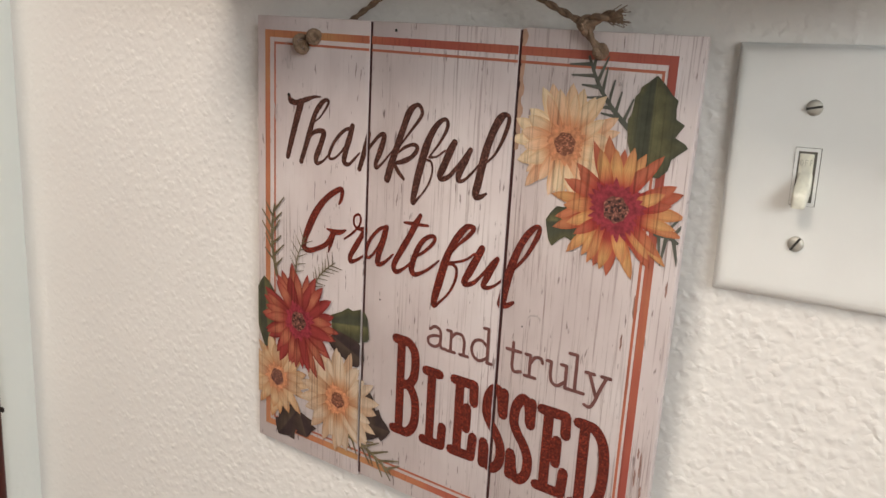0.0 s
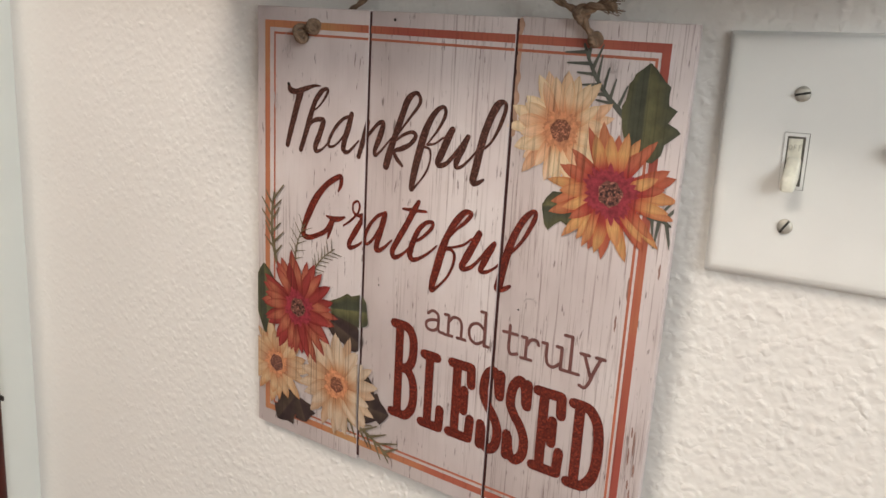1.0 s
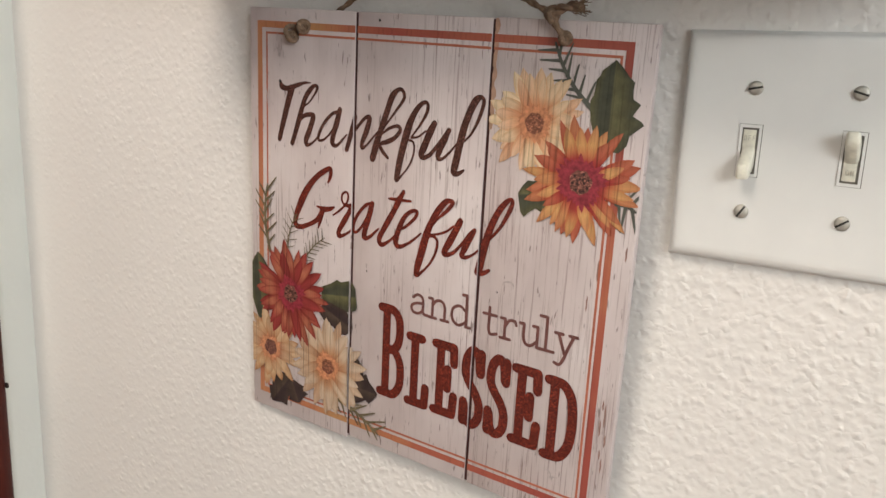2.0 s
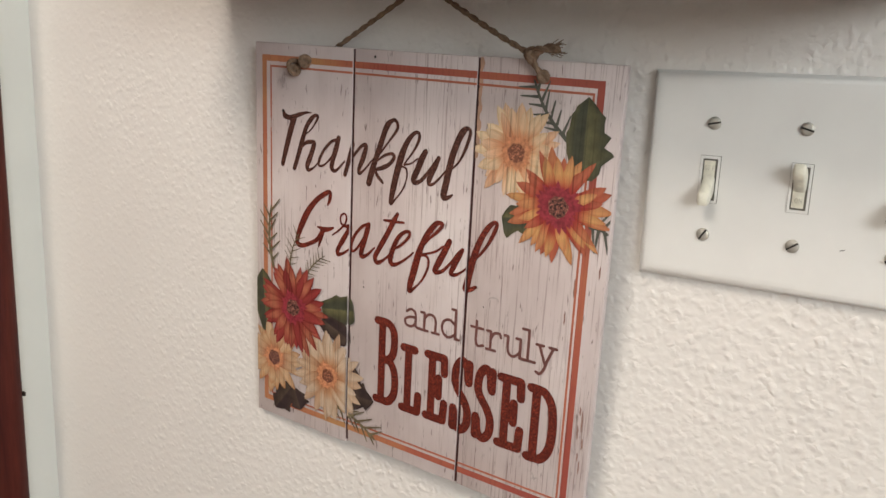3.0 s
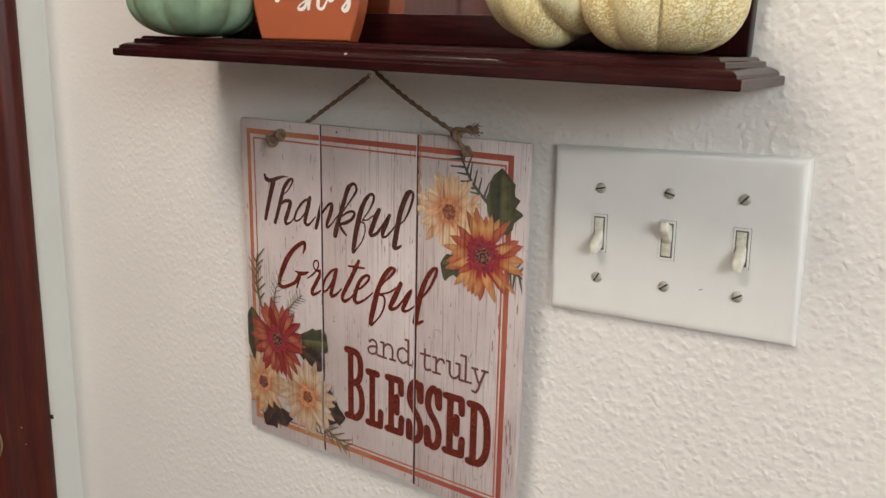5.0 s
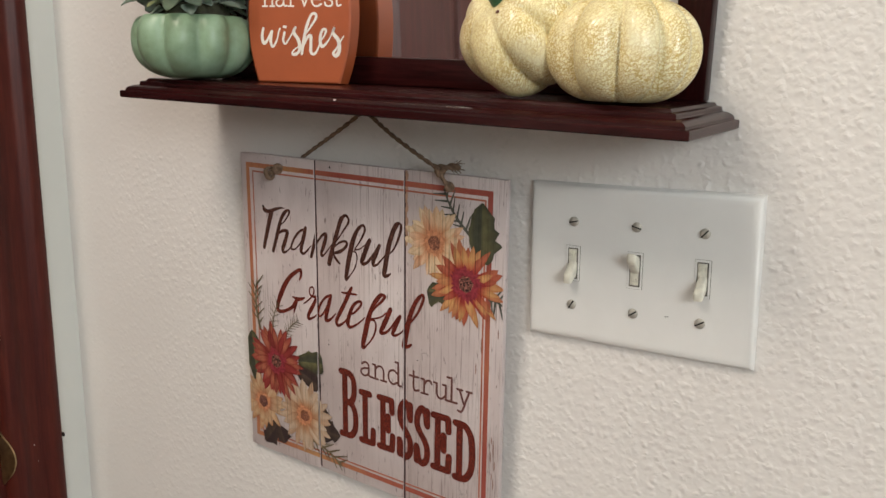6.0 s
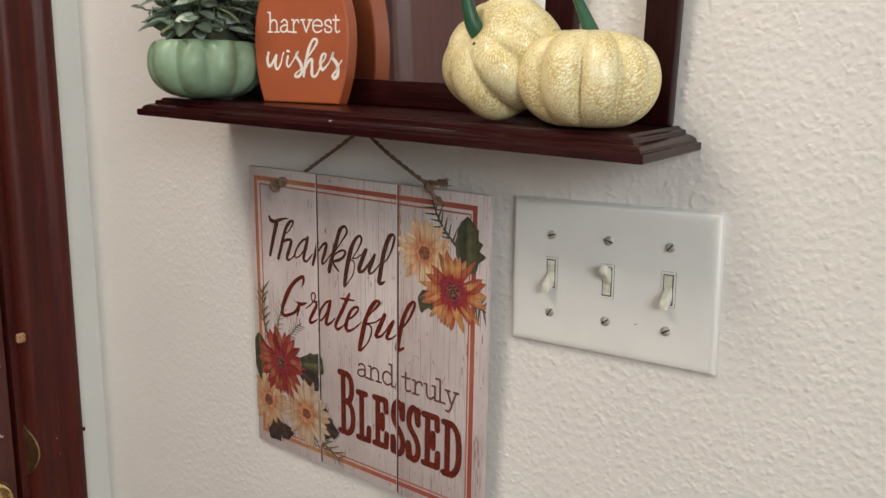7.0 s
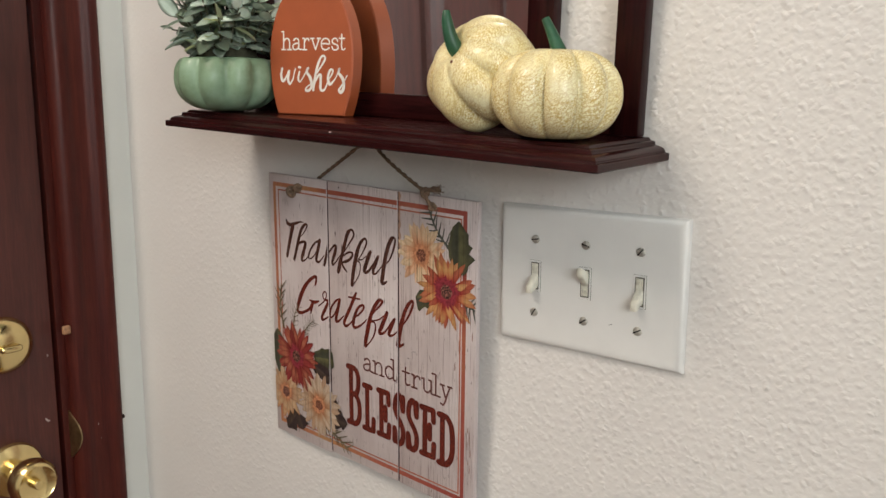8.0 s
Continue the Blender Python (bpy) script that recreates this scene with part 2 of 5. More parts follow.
def pumpkin_skin():
    """Cream skin under a fine gold crackle with glitter."""
    m, nt, b = mat("pale_yellow_glitter", 0.34, 0.0, 0.35)
    v = coords(nt)
    warp = noise_tex(nt, v, 90, 4, 0.7)
    wv = nt.nodes.new("ShaderNodeVectorMath")
    wv.operation = "MULTIPLY_ADD"
    wv.inputs[1].default_value = (0.02, 0.02, 0.02)
    nt.links.new(warp, wv.inputs[0])
    nt.links.new(v, wv.inputs[2])
    vo = node(nt, "ShaderNodeTexVoronoi", Scale=430.0)
    vo.feature = "DISTANCE_TO_EDGE"
    nt.links.new(wv.outputs[0], vo.inputs["Vector"])
    crack = ramp(nt, vo.outputs["Distance"], [(0.03, (1, 1, 1)), (0.20, (0, 0, 0))])
    zone = ramp(nt, noise_tex(nt, v, 45, 3), [(0.30, (0.25, 0.25, 0.25)), (0.58, (1, 1, 1))])
    base = ramp(nt, noise_tex(nt, v, 26, 3), [(0.3, (0.95, 0.83, 0.43)), (0.7, (0.97, 0.94, 0.68))])
    col = mixc(nt, mixc(nt, 1.0, crack, zone, "MULTIPLY"), base, (0.60, 0.42, 0.11))
    gl = node(nt, "ShaderNodeTexVoronoi", Scale=1400.0)
    nt.links.new(v, gl.inputs["Vector"])
    sep = nt.nodes.new("ShaderNodeSeparateColor")
    nt.links.new(gl.outputs["Color"], sep.inputs[0])
    spark = ramp(nt, sep.outputs[0], [(0.93, (0, 0, 0)), (0.96, (1, 1, 1))])
    col = mixc(nt, mixc(nt, 1.0, spark, (0.5, 0.5, 0.5), "MULTIPLY"), col, (0.95, 0.90, 0.72))
    nt.links.new(col, b.inputs["Base Color"])
    bump(nt, b, mixc(nt, 0.3, crack, sep.outputs[1]), 0.35, 0.0005)
    return m


def leaf_skin():
    m, nt, b = mat("dusty_grey_green_leaf", 0.48)
    v = coords(nt)
    info = nt.nodes.new("ShaderNodeObjectInfo")
    f = noise_tex(nt, v, 180, 3)
    col = ramp(nt, info.outputs["Random"], [(0.0, (0.36, 0.44, 0.38)), (0.35, (0.58, 0.68, 0.59)), (0.82, (0.76, 0.84, 0.76)), (1.0, (0.66, 0.70, 0.40))])
    col = mixc(nt, 0.6, col, ramp(nt, f, [(0.3, (0.72, 0.78, 0.74)), (0.7, (1, 1, 1))]), "MULTIPLY")
    nt.links.new(col, b.inputs["Base Color"])
    bump(nt, b, f, 0.2, 0.0004)
    # thin plastic leaves let some light through
    thin = nt.nodes.new("ShaderNodeBsdfTranslucent")
    nt.links.new(col, thin.inputs["Color"])
    both = nt.nodes.new("ShaderNodeMixShader")
    both.inputs[0].default_value = 0.3
    nt.links.new(b.outputs[0], both.inputs[1])
    nt.links.new(thin.outputs[0], both.inputs[2])
    nt.links.new(both.outputs[0], nt.nodes["Material Output"].inputs["Surface"])
    return m


def pot_glaze():
    m, nt, b = mat("mottled_green_glaze", 0.42, 0.0, 0.08)
    v = coords(nt)
    col = ramp(nt, noise_tex(nt, v, 38, 4, 0.6), [(0.3, (0.15, 0.22, 0.125)), (0.55, (0.24, 0.36, 0.235)), (0.8, (0.32, 0.47, 0.34))])
    nt.links.new(col, b.inputs["Base Color"])
    bump(nt, b, noise_tex(nt, v, 120, 3), 0.1, 0.0006)
    return m


M_SIGN = whitewash()
M_PUMPKIN = pumpkin_skin()
M_LEAF = leaf_skin()
M_POT = pot_glaze()
M_INK_BROWN = glitter_ink("dark_brown_glitter_ink", (0.034, 0.011, 0.007), (0.098, 0.038, 0.028))
M_INK_RED = glitter_ink("dark_red_glitter_ink", (0.072, 0.009, 0.006), (0.155, 0.023, 0.013))
M_INK_MAUVE = simple("mauve_brown_ink", (0.16, 0.065, 0.058), 0.55, vary=0.2, scale=200)
M_INK_WHITE = simple("white_paint_lettering", (0.82, 0.78, 0.72), 0.5, vary=0.04)
M_BAND, _nt, _b = mat("terracotta_border_ink", 0.5)
_sep = _nt.nodes.new("ShaderNodeSeparateXYZ")
_nt.links.new(coords(_nt), _sep.inputs[0])
_fade = node(_nt, "ShaderNodeMapRange")
for _k, _v in ((1, -0.14), (2, 0.12), (3, 0.13), (4, -0.10)):
    _fade.inputs[_k].default_value = _v
_nt.links.new(_sep.outputs[0], _fade.inputs[0])
_sum = _nt.nodes.new("ShaderNodeMath")
_nt.links.new(_fade.outputs[0], _sum.inputs[0])
_nt.links.new(noise_tex(_nt, coords(_nt), 11, 3), _sum.inputs[1])
_nt.links.new(grain_over(_nt, ramp(_nt, _sum.outputs[0], [(0.34, (0.34, 0.075, 0.055)), (0.50, (0.40, 0.115, 0.07)), (0.64, (0.46, 0.19, 0.09)), (0.76, (0.45, 0.27, 0.11))]), 0.3), _b.inputs["Base Color"])
M_BAND_THIN = simple("red_border_ink", (0.42, 0.13, 0.075), 0.5, vary=0.2, scale=30)
M_PET_PALE = petal_ink("pale_peach_petal", [(0.0, (0.62, 0.20, 0.09)), (0.26, (0.74, 0.38, 0.20)), (0.48, (0.82, 0.60, 0.38)), (1.0, (0.82, 0.66, 0.44))],
                       [(0.0, (0.62, 0.20, 0.09)), (0.3, (0.72, 0.34, 0.18)), (0.7, (0.80, 0.50, 0.31)), (1.0, (0.80, 0.58, 0.40))], 0.4, rim=(0.92, 0.82, 0.72))
M_PET_CREAM = petal_ink("cream_petal", [(0.0, (0.396, 0.150, 0.070)), (0.26, (0.546, 0.299, 0.158)), (0.5, (0.634, 0.484, 0.343)), (1.0, (0.651, 0.528, 0.405))],
                        [(0.0, (0.396, 0.150, 0.070)), (0.4, (0.581, 0.370, 0.220)), (1.0, (0.616, 0.466, 0.334))], 0.35, rim=(0.86, 0.76, 0.68))
M_PET_GOLD = petal_ink("gold_tipped_petal", [(0.0, (0.440, 0.141, 0.062)), (0.35, (0.581, 0.334, 0.176)), (0.7, (0.634, 0.440, 0.264)), (1.0, (0.563, 0.264, 0.106))],
                       [(0.0, (0.440, 0.141, 0.062)), (0.4, (0.616, 0.405, 0.246)), (1.0, (0.634, 0.458, 0.290))], 0.5)
M_PET_ORANGE = petal_ink("orange_red_petal", [(0.0, (0.28, 0.022, 0.03)), (0.30, (0.42, 0.055, 0.045)), (0.46, (0.60, 0.22, 0.09)), (0.66, (0.68, 0.38, 0.15)), (1.0, (0.60, 0.27, 0.12))],
                         [(0.0, (0.28, 0.022, 0.03)), (0.4, (0.42, 0.045, 0.04)), (0.65, (0.50, 0.125, 0.07)), (1.0, (0.50, 0.15, 0.08))], 0.42, 0.25, (0.90, 0.70, 0.60))
M_PET_RED = petal_ink("brick_red_petal", [(0.0, (0.16, 0.02, 0.02)), (0.34, (0.33, 0.055, 0.042)), (0.62, (0.47, 0.16, 0.09)), (1.0, (0.36, 0.06, 0.048))],
                      [(0.0, (0.18, 0.02, 0.02)), (0.4, (0.29, 0.04, 0.036)), (1.0, (0.33, 0.046, 0.042))], 0.4, 0.28, (0.62, 0.36, 0.36))
M_CORE_RED = simple("dark_red_flower_core", (0.25, 0.028, 0.042), 0.5, vary=0.4, scale=500)
M_CORE_PEACH = simple("peach_flower_core", (0.52, 0.22, 0.11), 0.5, vary=0.35, scale=500)
M_PRINT_LEAF = leaf_print("printed_green_leaf", (0.062, 0.066, 0.044), (0.150, 0.143, 0.068))
M_PRINT_DARK = leaf_print("printed_dark_leaf", (0.045, 0.028, 0.030), (0.090, 0.062, 0.048))
M_PRINT_SPRIG = simple("printed_sprig", (0.095, 0.098, 0.080), 0.5, vary=0.3, scale=90)
M_PRINT_OLIVE = simple("printed_olive_sprig", (0.150, 0.120, 0.068), 0.5, vary=0.35, scale=90)
M_HEART = glitter_ink("flower_heart_ink", (0.075, 0.030, 0.026), (0.20, 0.085, 0.060), 0.5)
M_HEART_DOT = simple("dark_heart_dots", (0.035, 0.014, 0.014), 0.5)
M_HEART_PALE = glitter_ink("orange_brown_heart_ink", (0.15, 0.055, 0.034), (0.25, 0.10, 0.058), 0.5)


# ---- mesh helpers ----
def part(name, bm, material, parent=None, label="", smooth=True, angle=40):
    """Links a bmesh as one mesh object, under a thing or a part."""
    me = bpy.data.meshes.new(name)
    bmesh.ops.recalc_face_normals(bm, faces=bm.faces)
    bm.to_mesh(me)
    bm.free()
    me.materials.append(material)
    if smooth:
        for p in me.polygons:
            p.use_smooth = True
        me.set_sharp_from_angle(angle=radians(angle))
    ob = new(name, me)
    if parent is not None:
        ob.parent = parent
    if label:
        ob["label"] = label
    return ob


def thing(name, m, label, category, group="", kind=""):
    ob = new(name)
    ob.empty_display_size = 0.02
    ob.matrix_world = m
    return tagged(ob, label, category, group, kind)


def box(x0, x1, y0, y1, z0, z1, bevel=0.0, seg=2, bm=None):
    bm = bm or bmesh.new()
    vs = [bm.verts.new((x, y, z)) for x in (x0, x1) for y in (y0, y1) for z in (z0, z1)]
    fs = [(0, 1, 3, 2), (4, 6, 7, 5), (0, 4, 5, 1), (2, 3, 7, 6), (0, 2, 6, 4), (1, 5, 7, 3)]
    faces = [bm.faces.new([vs[i] for i in f]) for f in fs]
    if bevel:
        bmesh.ops.recalc_face_normals(bm, faces=faces)
        edges = list({e for f in faces for e in f.edges})
        bmesh.ops.bevel(bm, geom=edges, offset=bevel, segments=seg, affect="EDGES", profile=0.5)
    return bm


def lathe(profile, n=32, m=Matrix()):
    """Turns (radius, height) pairs round z, closed at both ends."""
    bm = bmesh.new()
    rings = [[bm.verts.new(m @ Vector((r * math.cos(2 * math.pi * i / n), r * math.sin(2 * math.pi * i / n), z))) for i in range(n)] for r, z in profile]
    for a, b in zip(rings, rings[1:]):
        for i in range(n):
            bm.faces.new((a[i], a[(i + 1) % n], b[(i + 1) % n], b[i]))
    bm.faces.new(rings[0][::-1])
    bm.faces.new(rings[-1])
    return bm


def tube(points, radius, n=10, taper=None, bm=None):
    """A round tube along points; radius may fall to taper at the end."""
    bm = bm or bmesh.new()
    pts = [Vector(p) for p in points]
    rings = []
    for i, p in enumerate(pts):
        d = (pts[min(i + 1, len(pts) - 1)] - pts[max(i - 1, 0)]).normalized()
        q = d.to_track_quat("Z", "Y")
        r = radius if taper is None else radius + (taper - radius) * i / (len(pts) - 1)
        rings.append([bm.verts.new(p + q @ Vector((r * math.cos(2 * math.pi * k / n), r * math.sin(2 * math.pi * k / n), 0))) for k in range(n)])
    for a, b in zip(rings, rings[1:]):
        for k in range(n):
            bm.faces.new((a[k], a[(k + 1) % n], b[(k + 1) % n], b[k]))
    bm.faces.new(rings[0][::-1])
    bm.faces.new(rings[-1])
    return bm


def spline(ctrl, steps=8):
    """Catmull-Rom through the control points."""
    pts = [Vector(p) for p in ctrl]
    pts = [2 * pts[0] - pts[1], *pts, 2 * pts[-1] - pts[-2]]
    out = []
    for i in range(1, len(pts) - 2):
        a, b, c, d = pts[i - 1:i + 3]
        for k in range(steps):
            t = k / steps
            out.append(0.5 * (2 * b + (c - a) * t + (2 * a - 5 * b + 4 * c - d) * t * t + (3 * b - a - 3 * c + d) * t ** 3))
    out.append(pts[-2])
    return out


# ---- the room ----
H = 2.74
XL, XR, YB = -0.66, 2.5, -3.2
tagged(part("wall_north", box(XL - 0.12, XR + 0.12, 0, 0.12, 0, H), M_WALL, smooth=False), "white painted wall with orange-peel plaster texture", "wall", kind="structure")
tagged(part("floor", box(XL - 0.12, XR + 0.12, YB - 0.12, 0.12, -0.1, 0), M_FLOOR, smooth=False), "brown wooden floor", "floor", kind="structure")
tagged(part("ceiling", box(XL - 0.12, XR + 0.12, YB - 0.12, 0.12, H, H + 0.1), M_CEIL, smooth=False), "plain white ceiling", "ceiling", kind="structure")
# door wall with its opening
D0, D1, DH = -0.0970, -0.975, 2.05
bm = box(XL - 0.12, XL, D0, 0, 0, H)
box(XL - 0.12, XL, YB - 0.12, D1, 0, H, bm=bm)
box(XL - 0.12, XL, D1, D0, DH, H, bm=bm)
tagged(part("wall_west", bm, M_DOORWALL, smooth=False), "white painted wall round the entrance door", "wall", kind="structure")
# assumed window opening, out of view, added for the light set in it
WY0, WY1, WZ0, WZ1 = -2.62, -1.28, 1.48, 2.48
bm = box(XR, XR + 0.12, YB - 0.12, WY0, 0, H)
box(XR, XR + 0.12, WY1, 0, 0, H, bm=bm)
box(XR, XR + 0.12, WY0, WY1, 0, WZ0, bm=bm)
box(XR, XR + 0.12, WY0, WY1, WZ1, H, bm=bm)
tagged(part("wall_east", bm, M_WALL, smooth=False), "plain white wall with an assumed high window opening, out of view", "wall", kind="structure")
tagged(part("wall_south", box(XL - 0.12, XR + 0.12, YB - 0.12, YB, 0, H), M_WALL, smooth=False), "plain white painted plaster wall", "wall", kind="structure")


def casing_run(name, y_out, y_in, z0, z1):
    """Moulded trim: a profile across y run up along z."""
    s = 1 if y_out > y_in else -1
    w = abs(y_out - y_in)
    prof = [(0, 0), (0, 0.017), (0.003, 0.0205), (0.010, 0.0215), (0.016, 0.019), (0.019, 0.0155), (0.024, 0.0145), (w * 0.5, 0.0135), (w - 0.026, 0.013),
            (w - 0.022, 0.0125), (w - 0.018, 0.015), (w - 0.012, 0.0155), (w - 0.006, 0.0135), (w - 0.001, 0.009), (w, 0.004), (w, 0)]
    b = bmesh.new()
    rows = [[b.verts.new((XL + h, y_out - s * d, z)) for d, h in prof] for z in np.linspace(z0, z1, 2)]
    for i in range(len(prof) - 1):
        b.faces.new((rows[0][i], rows[0][i + 1], rows[1][i + 1], rows[1][i]))
    b.faces.new(rows[0][::-1])
    b.faces.new(rows[1])
    return b


frame_ob = thing("door_frame", pose(0, 0, 0), "red-brown stained wooden door casing with moulded edges", "door frame", kind="structure")
part("casing", casing_run("a", -0.041, -0.1000, 0, DH + 0.07), M_CASING, frame_ob, angle=60)
part("casing", casing_run("b", D1 - 0.083, D1 - 0.002, 0, DH + 0.07), M_CASING, frame_ob, angle=60)
part("head_casing", box(XL, XL + 0.0195, D1 - 0.001, D0 - 0.005, DH - 0.004, DH + 0.07, 0.004), M_CASING, frame_ob)
part("jamb", box(XL - 0.12, XL - 0.001, D0 - 0.012, D0 - 0.0005, 0, DH), M_CASING, frame_ob)
part("jamb", box(XL - 0.12, XL - 0.001, D1 + 0.0005, D1 + 0.012, 0, DH), M_CASING, frame_ob)
part("paint_line", box(XL + 0.0005, XL + 0.005, -0.0405, -0.0365, 0, DH + 0.07, 0.001), M_DOORWALL, frame_ob, "white caulk line")


def raised_panel(y0, y1, z0, z1, x):
    """A door panel: moulded rim and a raised field."""
    b = bmesh.new()
    lev = [(0.0, 0.0005), (0.006, 0.007), (0.014, 0.006), (0.020, 0.0008), (0.028, 0.001), (0.06, 0.006), (0.065, 0.0062)]
    rings = [[b.verts.new((x + h, yy, zz)) for yy, zz in ((y0 - d, z0 + d), (y1 + d, z0 + d), (y1 + d, z1 - d), (y0 - d, z1 - d))] for d, h in lev]
    for p, q in zip(rings, rings[1:]):
        for i in range(4):
            b.faces.new((p[i], p[(i + 1) % 4], q[(i + 1) % 4], q[i]))
    b.faces.new(rings[-1])
    return b


DX = XL - 0.002
door = thing("door_1", pose(0, 0, 0), "closed dark red stained wooden entrance door with brass locks", "door", kind="structure")
part("door_leaf", box(DX - 0.045, DX, D1 + 0.015, D0 - 0.017, 0.01, DH - 0.004, 0.002), M_DOOR, door)
ym = (D0 + D1) / 2
for za, zb in ((0.2, 0.78), (0.96, 1.92)):
    for ya, yb in ((D0 - 0.13, ym + 0.05), (ym - 0.05, D1 + 0.13)):
        part("door_panel", raised_panel(ya, yb, za, zb, DX), M_DOOR, door, smooth=False)
LY = -0.172
turnx = lambda x, y, z: Matrix.Translation((x, y, z)) @ Matrix.Rotation(radians(90), 4, "Y")
bolt = part("deadbolt", lathe([(0.032, 0), (0.0335, 0.002), (0.0325, 0.006), (0.0285, 0.0110), (0.0225, 0.0145), (0.0150, 0.0168), (0.0070, 0.0178), (0.0020, 0.0180)], 48, turnx(DX, LY, 1.060)), M_BRASS, door, "polished brass deadbolt")
part("thumb_turn", box(DX + 0.0165, DX + 0.028, LY - 0.012, LY + 0.012, 1.056, 1.064, 0.0035, 3), M_BRASS, bolt)
knob = part("door_knob", lathe([(0.032, 0), (0.033, 0.003), (0.031, 0.007), (0.024, 0.010), (0.014, 0.013), (0.012, 0.026), (0.016, 0.031), (0.0235, 0.037), (0.0265, 0.046), (0.026, 0.056), (0.0225, 0.062), (0.021, 0.0635), (0.0195, 0.0625), (0.011, 0.060)], 40, turnx(DX, LY, 0.908)), M_BRASS, door, "round polished brass knob")
part("keyhole_button", lathe([(0.006, 0.058), (0.0055, 0.066), (0.0045, 0.067)], 20, turnx(DX, LY, 0.908)), M_BRASS, knob)
M_OLDBRASS = simple("tarnished_brass", (0.40, 0.31, 0.17), 0.42, 1.0, 0.3, 90)
bm = bmesh.new()
edge = [(XL - 0.006 + 0.0235 * math.sin(math.pi * k / 16) ** 0.7, 0.930 - 0.034 + 0.068 * k / 16) for k in range(17)]
fr = [bm.verts.new((x, -0.1022 + 0.006 * max(0, x - XL - 0.006) / 0.012, z)) for x, z in edge]
bk = [bm.verts.new((x, -0.1006 + 0.006 * max(0, x - XL - 0.006) / 0.012, z)) for x, z in edge]
bm.faces.new(fr)
bm.faces.new(bk[::-1])
for k in range(17):
    bm.faces.new((fr[k], bk[k], bk[(k + 1) % 17], fr[(k + 1) % 17]))
part("strike_plate", bm, M_OLDBRASS, frame_ob, "tarnished brass strike plate with a curved lip")
part("chip", box(XL + 0.0175, XL + 0.0218, -0.0424, -0.0404, 0.9385, 0.9428, 0.0006), M_DARK, frame_ob, "dark chip in the trim")
part("bare_patch", box(XL + 0.0100, XL + 0.0160, -0.1085, -0.0985, 1.061, 1.072, 0.0025, 3), simple("bare_wood", (0.36, 0.19, 0.10), 0.6, vary=0.35, scale=350, bumpy=0.5), frame_ob, "chipped patch of bare wood")



def chip(x, y, z, r, lean, material, parent, name, label, seed):
    """A ragged flake, a few tenths of a millimetre thick."""
    rg = random.Random(seed)
    b = bmesh.new()
    ring = []
    for k in range(9):
        t = 2 * math.pi * k / 9
        q = r * rg.uniform(0.55, 1.1)
        u, w = q * math.cos(t) * 0.42, q * math.sin(t)
        ring.append((y + u * math.cos(lean) - w * math.sin(lean), z + u * math.sin(lean) + w * math.cos(lean)))
    lo, hi = [[b.verts.new((x + d, p, q)) for p, q in ring] for d in (0.0, 0.0003)]
    b.faces.new(hi)
    for k in range(9):
        b.faces.new((lo[k], lo[(k + 1) % 9], hi[(k + 1) % 9], hi[k]))
    return part(name, b, material, parent, label, smooth=False)


M_CHIP = simple("pale_chip", (0.50, 0.43, 0.40), 0.6, vary=0.35, scale=600)
chip(DX, -0.1278, 0.956, 0.0036, 0.7, M_CHIP, door, "paint_chip", "pale chip in the varnish", 1)
chip(DX, -0.1250, 0.9545, 0.0016, 0.3, M_CHIP, door, "paint_chip", "pale chip in the varnish", 2)
chip(DX, -0.1214, 1.0358, 0.0019, 0.1, M_CHIP, door, "paint_chip", "pale chip in the varnish", 3)
chip(XL + 0.0136, -0.072, 0.938, 0.0012, 0.4, M_CHIP, frame_ob, "paint_chip", "pale speck on the trim", 4)
chip(XL + 0.0136, -0.069, 0.918, 0.0008, 0.0, M_CHIP, frame_ob, "paint_chip", "pale speck on the trim", 5)

# ---- switch plate ----
plate = thing("switch_plate", pose(0, 0, 1.2), "white plastic three-gang light switch plate on the wall", "light switch")
PW, PH = 0.0812, 0.0572
bm = bmesh.new()
rings = []
for d, h in ((0, 0), (0, 0.0022), (0.0008, 0.0040), (0.0024, 0.0056), (0.0048, 0.0063), (0.0075, 0.0065)):
    rings.append([bm.verts.new((sx * (PW - d), -h, sz * (PH - d))) for sx, sz in ((-1, -1), (1, -1), (1, 1), (-1, 1))])
for p, q in zip(rings, rings[1:]):
    for i in range(4):
        bm.faces.new((p[i], p[(i + 1) % 4], q[(i + 1) % 4], q[i]))
bm.faces.new(rings[0][::-1])
bm.faces.new(rings[-1])
part("cover", bm, M_PLATE, plate, angle=30)
